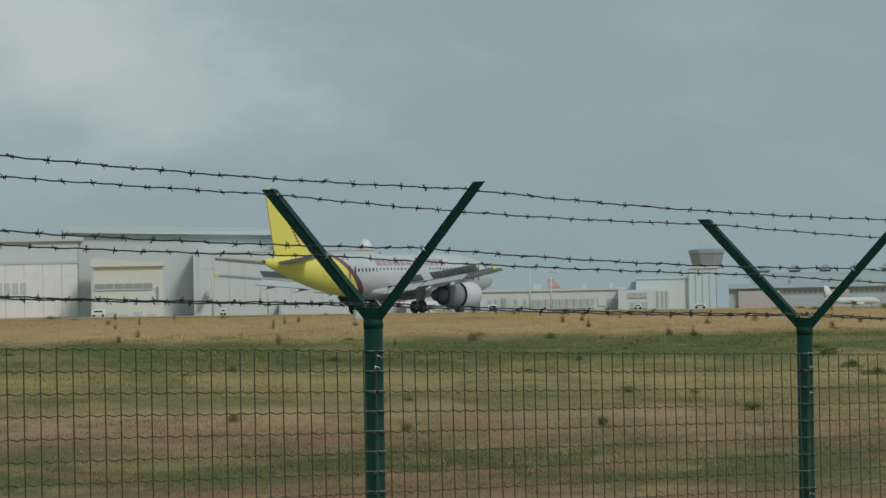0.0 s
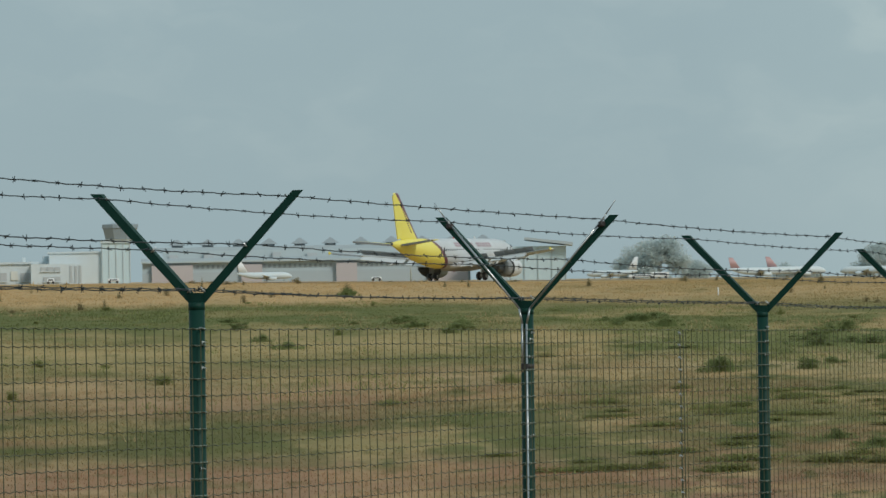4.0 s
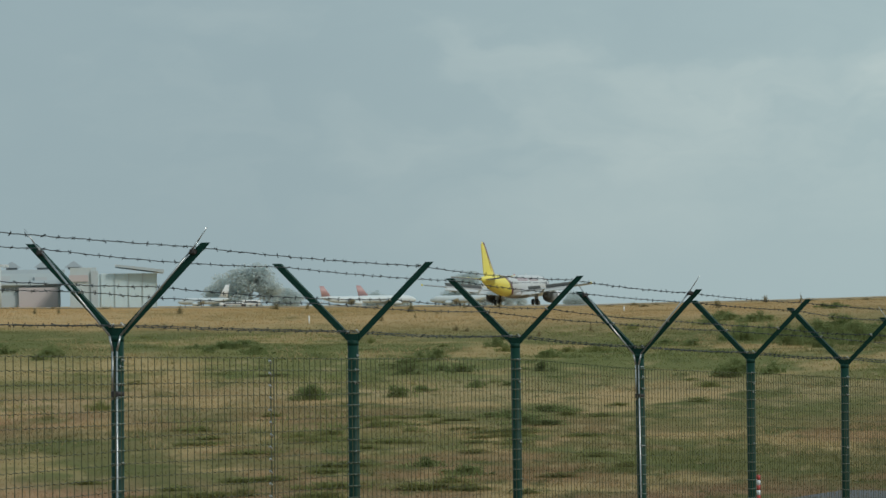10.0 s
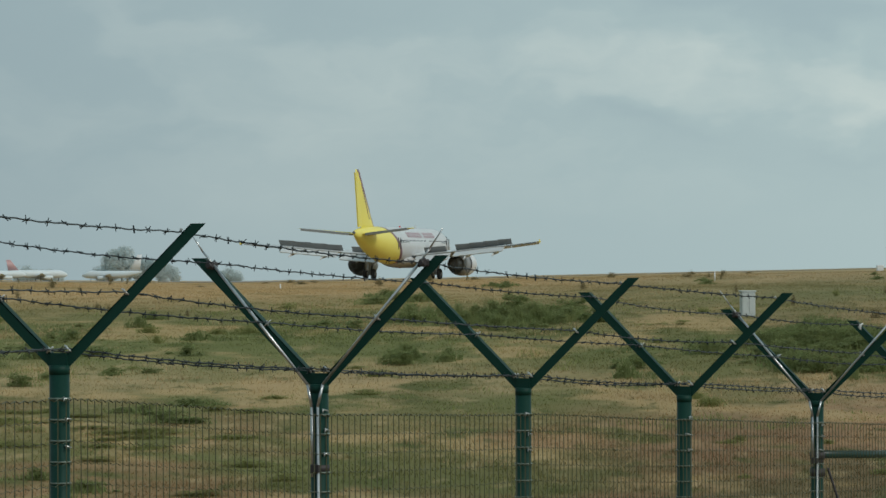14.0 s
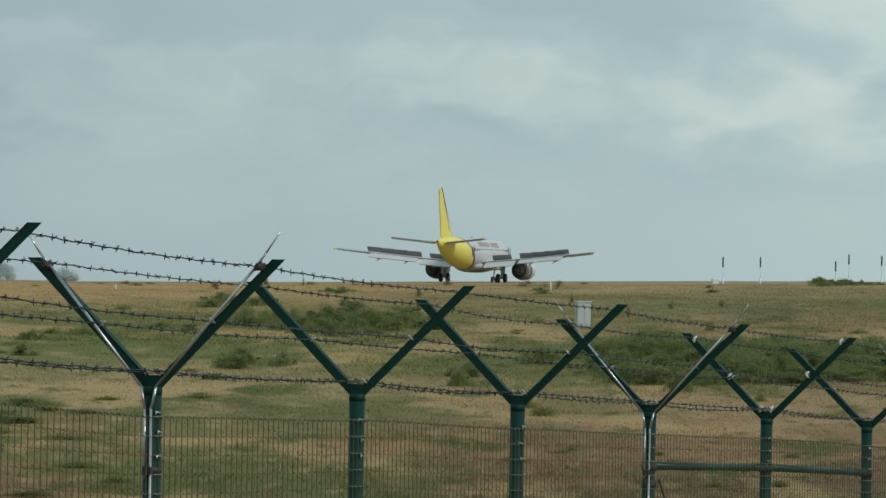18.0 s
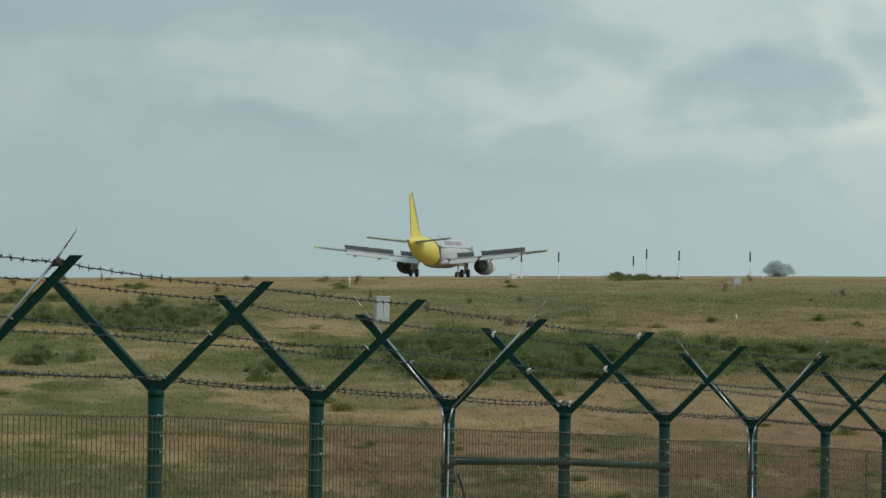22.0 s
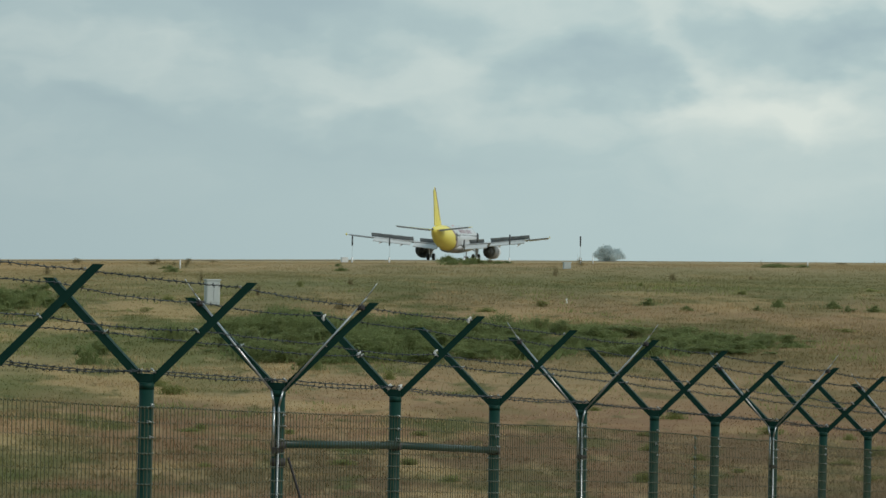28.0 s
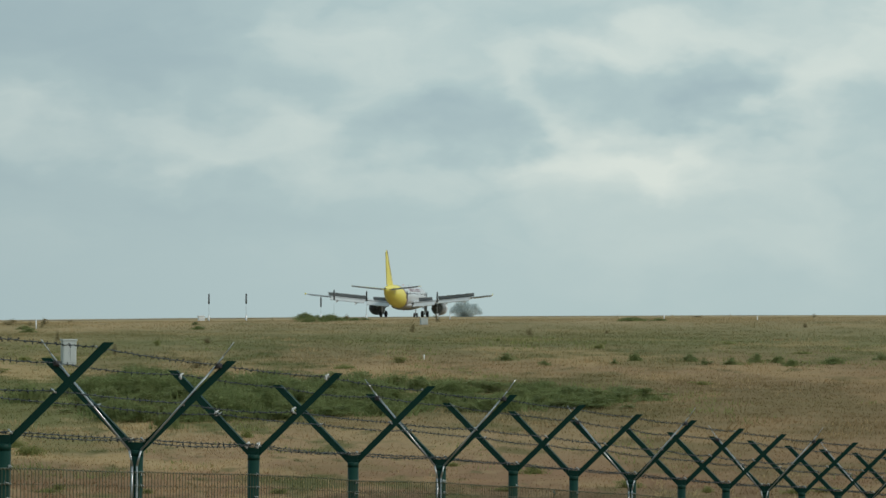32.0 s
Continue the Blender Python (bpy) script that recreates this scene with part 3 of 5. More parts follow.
def post_mesh():
    bm = bmesh.new()
    rod(bm, (0, 0, -2.25), (0, 0, -0.035), 0.033, sides=14)
    rod(bm, (0, 0, -0.05), (0, 0, -0.02), 0.0342, sides=14)
    box(bm, -0.03, 0.03, -0.006, 0.006, -0.05, 0.02)
    return mesh_of("post", bm, GREEN_PAINT)


def arm_mesh(side):
    """An angle-iron arm, its end cut level, with a bolt hole's bright rim near the tip."""
    bm = bmesh.new()
    out, up = ARM_OUT * side, ARM_UP
    way = Vector((out, 0, up)).normalized()
    across = Vector((-way.z, 0, way.x)) * side
    half, thick = 0.0175, 0.004
    foot = Vector((0.0, 0, -0.035))
    tip = Vector((out, 0, up))

    def level(p, z):
        return p + way * ((z - p.z) / way.z)

    for y0, y1, h0, h1 in ((0.0, thick, -half, half), (0.0, 0.034, half - thick, half)):
        ring_a, ring_b = [], []
        for y, h in ((y0, h0), (y1, h0), (y1, h1), (y0, h1)):
            p = foot + across * h + Vector((0, y, 0))
            ring_a.append(level(p, -0.035))
            ring_b.append(level(p, up))
        loft(bm, [ring_a, ring_b], smooth=False)
    bmesh.ops.recalc_face_normals(bm, faces=bm.faces)
    return mesh_of("arm", bm, GREEN_PAINT)


def hole_mesh(side):
    bm = bmesh.new()
    c = Vector((ARM_OUT * side * 0.955, -0.002, ARM_UP * 0.955))
    rod(bm, c, c + Vector((0, -0.003, 0)), 0.0055, sides=8)
    rod(bm, c + Vector((0, -0.0031, 0)), c + Vector((0, -0.005, 0)), 0.003, sides=6)
    return mesh_of("bolt", bm, CLIP_STEEL)


def rods_mesh(side):
    """A bright earthing rod up the post and along one arm, past its tip."""
    bm = bmesh.new()
    n = Vector((ARM_OUT * side, 0, ARM_UP)).normalized()
    p0 = Vector((0.012 * side, -0.038, -2.0))
    p1 = Vector((0.012 * side, -0.038, -0.10))
    p2 = Vector((0.03 * side, -0.034, -0.02))
    p3 = Vector((ARM_OUT * side, -0.022, ARM_UP)) - n * 0.06 + Vector((0, 0, 0.012))
    p4 = p3 + n * 0.06 + Vector((0, -0.004, 0.010))
    p5 = p4 + n * 0.075 + Vector((0, 0, 0.022))
    if side < 0:
        p0, p1 = p1 + Vector((0, 0, -0.25)), p1
    for a, b in ((p0, p1), (p1, p2), (p2, p3)):
        rod(bm, a, b, 0.0055, sides=6)
    rod(bm, p3, p4, 0.004, sides=6)
    rod(bm, p4, p5, 0.0035, 0.002, sides=6)
    return mesh_of("earthing_rod", bm, BRIGHT_STEEL)


def clamp_mesh(side):
    bm = bmesh.new()
    n = Vector((ARM_OUT * side, 0, ARM_UP))
    c = n * 0.94
    box(bm, c.x - 0.015, c.x + 0.015, -0.030, 0.010, c.z - 0.014, c.z + 0.013, 0.005)
    rod(bm, c + Vector((0, -0.045, 0)), c + Vector((0, 0.018, 0)), 0.010, sides=6)
    rod(bm, c + Vector((-0.016 * side, -0.026, -0.012)), c + Vector((0.012 * side, -0.026, 0.014)), 0.007, sides=6)
    return mesh_of("clamp", bm, DARK_CLAMP)


def collar_mesh():
    bm = bmesh.new()
    rod(bm, (0, 0, -0.332), (0, 0, -0.308), 0.035, sides=12)
    box(bm, -0.018, 0.018, -0.046, -0.030, -0.336, -0.304, 0.004)
    return mesh_of("clamp", bm, DARK_CLAMP)


def clip_mesh():
    bm = bmesh.new()
    rod(bm, (0.026, -0.030, 0.004), (0.042, -0.014, -0.004), 0.0028, sides=5)
    rod(bm, (0.030, -0.034, -0.008), (0.030, -0.026, 0.004), 0.0025, sides=5)
    return mesh_of("clip", bm, CLIP_STEEL)


def staple_mesh(out, up):
    """A thin steel staple that holds a barbed strand to an arm."""
    bm = bmesh.new()
    c = Vector((out, -0.004, up))
    side = 1 if out > 0 else -1
    rod(bm, c + Vector((-0.012, 0, 0.010 * side)), c + Vector((0.012, 0, -0.010 * side)), 0.0028, sides=5)
    rod(bm, c + Vector((-0.004, -0.002, 0.010)), c + Vector((0.004, -0.002, -0.010)), 0.0022, sides=5)
    return mesh_of("staple", bm, CLIP_STEEL)


def crossing_mesh():
    """The mesh's level wires where they run round a post's face."""
    bm = bmesh.new()
    for k in range(24):
        z = -0.128 - 0.069 * k
        rod(bm, (0, 0, z - 0.0026), (0, 0, z + 0.0026), 0.0368, sides=14)
    return mesh_of("tie_wire", bm, TIE_WIRE)


TIE_WIRE = material("sheen_paled_green_wire", (0.15, 0.20, 0.17), 0.4, 0.0, (0.10, 0.14, 0.115), 12.0, 0.6, gloss=0.5)
CROSSING = crossing_mesh()
POST, ARM_R, ARM_L = post_mesh(), arm_mesh(1), arm_mesh(-1)
BOLT_R, BOLT_L = hole_mesh(1), hole_mesh(-1)
ROD_R, ROD_L, CLAMP_R, CLAMP_L, COLLAR, CLIP = rods_mesh(1), rods_mesh(-1), clamp_mesh(1), clamp_mesh(-1), collar_mesh(), clip_mesh()
STAPLES = [staple_mesh(ARM_OUT * a, ARM_UP * b) for a, b in ((0.52, 0.50), (-0.45, 0.46), (0.07, 0.08), (-0.07, 0.07))]
rng = random.Random(5)
for i, p in ROW.items():
    n = normal_at(i)
    turn = math.atan2(n.y, n.x)
    post = part("post", POST, None, fence, at=Matrix.Translation(p - FENCE_AT) @ Matrix.Rotation(turn + radians(rng.uniform(-1.5, 1.5)), 4, "Z") @ Matrix.Rotation(radians(rng.uniform(-0.5, 0.5)), 4, "Y"))
    grow = Matrix.Diagonal((ARM_NARROW.get(i, 1.0), 1, ARM_GROW.get(i, 1.0), 1))
    tagged(part("tie_wire", CROSSING, None, post, "level wires round the post, paled with painted sheen"), kind="stuff")
    part("arm", ARM_R, None, post, at=grow)
    part("arm", ARM_L, None, post, at=grow)
    part("bolt", BOLT_R, None, post, at=grow)
    part("bolt", BOLT_L, None, post, at=grow)
    for staple in STAPLES:
        part("staple", staple, None, post, at=grow)
    if i in EARTHED:
        part("earthing_rod", ROD_R, None, post, "bright galvanised earthing rod")
        part("earthing_rod", ROD_L, None, post, "bright galvanised earthing rod")
        part("clamp", CLAMP_R, None, post, "dark clamp")
        part("clamp", CLAMP_L, None, post, "dark clamp")
        part("clamp", COLLAR, None, post, "dark clamp")
    for z in (-0.128, -0.197, -0.266, -0.68, -1.16):
        part("clip", CLIP, None, post, at=pose(0, 0, z + rng.uniform(-0.02, 0.02), 0, rng.uniform(-12, 12), rng.uniform(-12, 12)))

# wire mesh, one panel a bay
MESH_TOP, MESH_FOOT, STEP_UP = -0.131, -1.95, 0.069
for i in range(FIRST, LAST):
    a, b = ROW[i], ROW[i + 1]
    n = normal_at(i) * 0.037
    runs = []
    count = 40
    ripple = rng.uniform(0, 6)
    for k in range(count):
        u = (k + 0.5) / count
        c = a.lerp(b, u) + n
        lean = rng.uniform(-0.004, 0.004)
        top = MESH_TOP - 0.012 + 0.006 * rng.random()
        runs.append(([(c.x, c.y, c.z + MESH_FOOT), (c.x + lean, c.y, c.z - 1.0), (c.x, c.y, c.z + top + 0.01)], 0.0024 if i < 3 else 0.0021))
    z = MESH_TOP
    row = 0
    while z > MESH_FOOT:
        pts = []
        for k in range(count * 2 + 1):
            u = k / (count * 2)
            c = a.lerp(b, u) + n * 1.08
            crimp = 0.0035 * (1 if k % 2 else -1)
            pts.append((c.x, c.y, c.z + z + crimp + 0.002 * math.sin(u * 5 + ripple + row * 0.3)))
        runs.append((pts, (0.0021 if i < 3 else 0.0012) if row else 0.0022))
        z -= STEP_UP
        row += 1
    panel = part("mesh_panel", wires_mesh("mesh_panel", [(np.array(q) - np.array(FENCE_AT), r) for q, r in runs], WIRE_GREEN, 3), None, fence)
    tagged(panel, kind="stuff")

# fresh white ties on one post's arms
TIE = material("white_plastic_tie", (0.75, 0.76, 0.75), 0.4)
n = normal_at(9)
for u, side in ((0.94, 1), (0.93, -1), (0.52, 1), (0.47, -1), (0.07, 1), (0.07, -1)):
    bm = bmesh.new()
    c = ROW[9] - FENCE_AT + n * ARM_OUT * u * side + Vector((0, 0, ARM_UP * u))
    t = Vector((-n.y, n.x, 0))
    rod(bm, c - t * 0.03 + Vector((0, 0, 0.012)), c - t * 0.028 - Vector((0, 0, 0.016)), 0.006, sides=6)
    rod(bm, c - t * 0.03 + n * 0.014 + Vector((0, 0, 0.018)), c - t * 0.03 - n * 0.010 + Vector((0, 0, -0.006)), 0.005, sides=6)
    part("tie", bm, TIE, fence, "fresh white tie")

# where two rolls of mesh meet: a doubled wire with joining rings
for i, u, ring_mat, ring_label in ((2, 0.58, CLIP_STEEL, "bright joining ring"), (12, 0.56, TIE_WIRE, "green joining ring")):
    a, b = ROW[i], ROW[i + 1]
    way = (b - a).normalized()
    c = a.lerp(b, u) + normal_at(i) * 0.045
    bm = bmesh.new()
    for dx in (0.0, 0.05):
        q = c + way * dx - FENCE_AT
        rod(bm, q + Vector((0, 0, -1.95)), q + Vector((0, 0, -0.135)), 0.0032, sides=6)
    part("mesh_joint", bm, WIRE_GREEN, fence, "doubled joint wire")
    for k in range(22):
        bm = bmesh.new()
        q = c - FENCE_AT + Vector((0, 0, -0.15 - 0.069 * k)) + way * rng.uniform(-0.01, 0.01)
        rod(bm, q - way * 0.014 + Vector((0, 0, 0.006)), q + way * 0.014 - Vector((0, 0, 0.006)), 0.0065, sides=6)
        part("ring", bm, ring_mat, fence, ring_label)

# barbed wire: two strands on each arm and two in the crotch
STRANDS = ((ARM_OUT * 0.93, ARM_UP * 0.945, 0.0), (-ARM_OUT * 0.95, ARM_UP * 0.955, 0.0), (ARM_OUT * 0.52, ARM_UP * 0.50, 0.0), (-ARM_OUT * 0.45, ARM_UP * 0.46, 0.0), (0.03, 0.035, 0.0), (-0.03, 0.03, 0.0))
for out, up, _ in STRANDS:
    runs = []
    for i in range(FIRST, LAST):
        ka, kb = ARM_GROW.get(i, 1.0), ARM_GROW.get(i + 1, 1.0)
        a = ROW[i] + normal_at(i) * out * ARM_NARROW.get(i, 1.0) + Vector((0, 0, up * ka))
        b = ROW[i + 1] + normal_at(i + 1) * out * ARM_NARROW.get(i + 1, 1.0) + Vector((0, 0, up * kb))
        way = (b - a).normalized()
        sag = rng.uniform(0.004, 0.02)
        barbs = 22 if i < 0 else 20
        shift = rng.uniform(0, 0.9)
        phase = rng.uniform(0, 6)
        steps = barbs * 4
        pts = []
        for k in range(steps + 1):
            u = k / steps
            c = a.lerp(b, u)
            wob = 0.0012 * math.sin(u * 47 + phase) + 0.0012 * math.sin(u * 151 + phase * 2)
            pts.append((c.x, c.y, c.z - sag * 4 * u * (1 - u) + wob))
        runs.append((pts, 0.0024))
        for k in range(barbs):
            u = (k + shift + rng.uniform(-0.08, 0.08)) / barbs
            if not 0 < u < 1:
                continue
            q = min(int(u * steps), steps - 1)
            f = u * steps - q
            c = Vector(pts[q]).lerp(Vector(pts[q + 1]), f)
            runs.append(([tuple(c - way * 0.009), tuple(c + way * 0.009)], 0.0040))
            for spin in (rng.uniform(0.2, 2.9), rng.uniform(0.2, 2.9)):
                side = Vector((-way.y, way.x, 0)) * math.cos(spin) + Vector((0, 0, 1)) * math.sin(spin) + way * rng.uniform(-0.7, 0.7)
                side.normalize()
                o = c + way * rng.uniform(-0.012, 0.012)
                runs.append(([tuple(o - side * 0.013), tuple(o + side * 0.013)], 0.0015))
    part("barbed_wire", wires_mesh("barbed_wire", [(np.array(q) - np.array(FENCE_AT), r) for q, r in runs], BARB_STEEL, 4), None, fence, "weathered barbed wire strand")

# brace rails between the three posts after the eighth, with a stay wire
for i in (8, 9):
    a, b = ROW[i], ROW[i + 1]
    bm = bmesh.new()
    o = normal_at(i) * 0.014
    rod(bm, a + o - FENCE_AT + Vector((0, 0, -0.290)), b + o - FENCE_AT + Vector((0, 0, -0.290)), 0.021, sides=10)
    part("brace_rail", bm, RAIL_PAINT, fence, "dark green steel brace rail")
bm = bmesh.new()
a, b = ROW[8], ROW[9]
o = normal_at(8) * 0.055
rod(bm, a + o - FENCE_AT + Vector((0, 0, -0.36)), a.lerp(b, 0.77) + o - FENCE_AT + Vector((0, 0, -1.9)), 0.007, sides=6)
part("stay_wire", bm, DARK_CLAMP, fence, "dark twisted stay wire")
for i, z in ((8, -0.295), (9, -0.295), (10, -0.295), (8, -0.38)):
    bm = bmesh.new()
    p = ROW[i] - FENCE_AT
    rod(bm, p + Vector((0, 0, z - 0.02)), p + Vector((0, 0, z + 0.02)), 0.039, sides=10)
    part("bracket", bm, DARK_CLAMP, fence)


# ---- the airliner ----
def oval(y, z, half_w, half_h, n=28):
    return [Vector((half_w * math.sin(2 * math.pi * k / n), y, z + half_h * math.cos(2 * math.pi * k / n))) for k in range(n)]


FUSELAGE = (
    (16.1, 3.15, 0.05, 0.05), (15.9, 3.17, 0.42, 0.40), (15.4, 3.22, 0.82, 0.78), (14.6, 3.32, 1.22, 1.20), (13.4, 3.46, 1.62, 1.66),
    (12.0, 3.58, 1.87, 1.95), (10.6, 3.65, 1.96, 2.05), (8.0, 3.67, 1.975, 2.07), (4.0, 3.67, 1.975, 2.07), (0.0, 3.67, 1.975, 2.07),
    (-3.0, 3.67, 1.975, 2.07), (-6.0, 3.70, 1.95, 2.04), (-8.0, 3.83, 1.86, 1.92), (-10.0, 4.02, 1.66, 1.72), (-12.0, 4.26, 1.36, 1.45),
    (-14.0, 4.52, 0.98, 1.12), (-16.0, 4.78, 0.55, 0.70), (-17.2, 4.92, 0.28, 0.38), (-17.7, 4.98, 0.16, 0.22),
)


def fuselage_mesh():
    bm = bmesh.new()
    loft(bm, [oval(*s) for s in FUSELAGE])
    # the yellow tail begins at a slanted band that runs forward as it goes down
    for off in (0.0, 0.75):
        no = Vector((0, 1, 1.05)).normalized()
        bmesh.ops.bisect_plane(bm, geom=bm.verts[:] + bm.edges[:] + bm.faces[:], plane_co=(0, -7.5 + off, 3.7), plane_no=no)
    bmesh.ops.recalc_face_normals(bm, faces=bm.faces)
    for f in bm.faces:
        c = f.calc_center_median()
        k = (c.y + 7.5) + (c.z - 3.7) * 1.05
        f.material_index = 1 if k < 0 else 2 if k < 0.75 else 0
        f.smooth = True
    return mesh_of("fuselage", bm, (SILVER, YELLOW, BERRY))


def foil(y_lead, y_trail, x, z, thick, n=8):
    """An aerofoil section standing across x."""
    c = y_lead - y_trail
    top, low = [], []
    for k in range(n + 1):
        u = 0.5 - 0.5 * math.cos(math.pi * k / n)
        t = thick * c * 5 * (0.2969 * math.sqrt(u) - 0.126 * u - 0.3516 * u * u + 0.2843 * u ** 3 - 0.1015 * u ** 4)
        top.append(Vector((x, y_lead - u * c, z + t)))
        low.append(Vector((x, y_lead - u * c, z - t * 0.8 - 0.002)))
    return top + low[-2:0:-1]


WING = ((1.0, 5.3, -2.0, 2.55, 0.14), (2.0, 4.75, -2.05, 2.62, 0.14), (6.4, 1.95, -2.25, 3.02, 0.12), (12.0, -1.1, -3.4, 3.55, 0.11), (16.9, -3.75, -5.3, 4.05, 0.10))


def wing_at(x):
    xs = [w[0] for w in WING]
    return [float(np.interp(x, xs, [w[k] for w in WING])) for k in (1, 2, 3)]


def wing_mesh(side):
    bm = bmesh.new()
    loft(bm, [foil(a, b, x * side, z, t) for x, a, b, z, t in WING], smooth=True)
    bmesh.ops.recalc_face_normals(bm, faces=bm.faces)
    return mesh_of("wing", bm, WING_GREY)


def slab(bm, corners, thick, mat=0):
    """A thin plate on four corners."""
    a, b, c, d = [Vector(p) for p in corners]
    n = (b - a).cross(d - a).normalized() * thick * 0.5
    loft(bm, [[p - n for p in (a, b, c, d)], [p + n for p in (a, b, c, d)]], mat, smooth=False)


def trailing_plate(side, x0, x1, chord, drop, lift, thick=0.09, ahead=0.0):
    """A plate hinged along the rear edge of the wing; drop lowers its own rear edge, lift raises its hinge."""
    bm = bmesh.new()
    _, t0, z0 = wing_at(x0)
    _, t1, z1 = wing_at(x1)
    slab(bm, ((x0 * side, t0 + ahead, z0 + lift), (x1 * side, t1 + ahead, z1 + lift), (x1 * side, t1 + ahead - chord, z1 + lift - drop), (x0 * side, t0 + ahead - chord, z0 + lift - drop)), thick)
    bmesh.ops.recalc_face_normals(bm, faces=bm.faces)
    return bm


def ring(y, z, r, x, n=20):
    return [Vector((x + r * math.sin(2 * math.pi * k / n), y, z + r * math.cos(2 * math.pi * k / n))) for k in range(n)]


LETTER = material("pale_berry_lettering", (0.38, 0.27, 0.30), 0.35, 0.0, (0.42, 0.32, 0.35), 1.0, 0.4)
airliner = tagged(empty("airliner"), "pale grey twin-engine jet airliner with yellow tail, rolling on the runway", "airplane")
part("fuselage", fuselage_mesh(), None, airliner, "pale grey fuselage with yellow rear and berry band")
# belly fairing
bm = bmesh.new()
loft(bm, [oval(y, z, w, h, 20) for y, z, w, h in ((6.6, 2.2, 0.3, 0.2), (5.4, 2.1, 1.6, 0.62), (3.0, 2.05, 2.1, 0.78), (-1.5, 2.05, 2.1, 0.78), (-3.6, 2.15, 1.5, 0.6), (-5.2, 2.3, 0.3, 0.2))])
bmesh.ops.recalc_face_normals(bm, faces=bm.faces)
part("belly_fairing", bm, SILVER, airliner, smooth=True)
for side in (1, -1):
    wing = part("wing", wing_mesh(side), None, airliner, "light grey swept wing")
    part("flap", trailing_plate(side, 2.2, 6.2, 1.5, 0.70, -0.10, ahead=0.15), WING_GREY, wing, "lowered flap")
    part("flap", trailing_plate(side, 6.7, 12.7, 1.1, 0.50, -0.08, ahead=0.12), WING_GREY, wing, "lowered flap")
    part("aileron", trailing_plate(side, 13.0, 16.6, 0.55, 0.10, 0.0, ahead=0.25), FLAP_GREY, wing)
    for x0, x1 in ((2.9, 5.4), (6.5, 8.2), (8.2, 9.9), (9.9, 11.6), (11.6, 13.3)):
        bm = bmesh.new()
        _, t0, z0 = wing_at(x0)
        _, t1, z1 = wing_at(x1)
        slab(bm, ((x0 * side, t0 + 1.25, z0 + 0.16), (x1 * side, t1 + 1.15, z1 + 0.15), (x1 * side, t1 + 0.62, z1 + 0.72), (x0 * side, t0 + 0.65, z0 + 0.78)), 0.05)
        bmesh.ops.recalc_face_normals(bm, faces=bm.faces)
        part("spoiler", bm, FLAP_GREY, wing, "raised spoiler panel")
    # slats along the leading edge
    bm = bmesh.new()
    for x0, x1 in ((2.6, 5.0), (6.6, 9.6), (9.7, 12.8), (12.9, 16.5)):
        l0, _, z0 = wing_at(x0)
        l1, _, z1 = wing_at(x1)
        slab(bm, ((x0 * side, l0 + 0.42, z0 - 0.22), (x1 * side, l1 + 0.38, z1 - 0.2), (x1 * side, l1 + 0.02, z1 + 0.06), (x0 * side, l0 + 0.02, z0 + 0.06)), 0.06)
    bmesh.ops.recalc_face_normals(bm, faces=bm.faces)
    part("slat", bm, WING_GREY, wing)
    # wing-tip fence
    bm = bmesh.new()
    loft(bm, [[Vector((x, y, z)) for x, y, z in ((16.96 * side, -4.75, 4.05), (16.98 * side, -4.9, 4.1), (17.05 * side, -5.5, 4.3), (17.05 * side, -5.55, 4.05), (17.05 * side, -5.35, 3.85), (16.98 * side, -4.95, 3.95))],
              [Vector((x + 0.07 * side, y, z)) for x, y, z in ((16.96 * side, -4.75, 4.05), (16.98 * side, -4.9, 4.1), (17.05 * side, -5.5, 4.3), (17.05 * side, -5.55, 4.05), (17.05 * side, -5.35, 3.85), (16.98 * side, -4.95, 3.95))]], smooth=False)
    bmesh.ops.recalc_face_normals(bm, faces=bm.faces)
    part("wing_tip", bm, YELLOW, wing, "yellow wing-tip fence")
    # flap track fairings
    for x in (4.2, 8.2, 11.6):
        _, t, z = wing_at(x)
        bm = bmesh.new()
        loft(bm, [[Vector((x * side + w * math.sin(2 * math.pi * k / 10), y, zz + h * math.cos(2 * math.pi * k / 10))) for k in range(10)] for y, zz, w, h in ((t + 2.2, z - 0.3, 0.05, 0.05), (t + 1.0, z - 0.45, 0.17, 0.24), (t - 0.4, z - 0.62, 0.17, 0.24), (t - 1.7, z - 1.0, 0.03, 0.04))])
        bmesh.ops.recalc_face_normals(bm, faces=bm.faces)
        part("flap_track", bm, WING_GREY, wing, smooth=True)
    # engine
    ex, ez = 5.75 * side, 1.66
    bm = bmesh.new()
    loft(bm, [ring(y, ez, r * 1.08, ex) for y, r in ((5.0, 0.82), (5.75, 0.92), (5.95, 1.0), (5.9, 1.06), (5.3, 1.15), (4.2, 1.2), (3.45, 1.19))], caps=False)
    engine = part("engine", bm, NACELLE, airliner, "pale grey engine nacelle with its thrust reverser open", smooth=True)
    bm = bmesh.new()
    loft(bm, [ring(y, ez, r * 1.08, ex) for y, r in ((3.0, 1.18), (2.2, 1.1), (1.3, 0.9), (1.25, 0.84), (2.2, 0.9), (3.0, 1.0), (3.0, 1.18))], caps=False)
    part("reverser_sleeve", bm, FLAP_GREY, engine, "reverser sleeve pushed back, dark grey for the shade inside it", smooth=True)
    bm = bmesh.new()
    loft(bm, [ring(y, ez, r * 1.08, ex) for y, r in ((5.0, 0.8), (4.6, 0.95), (2.4, 0.95), (1.4, 0.78), (0.6, 0.55), (0.2, 0.5))])
    bmesh.ops.recalc_face_normals(bm, faces=bm.faces)
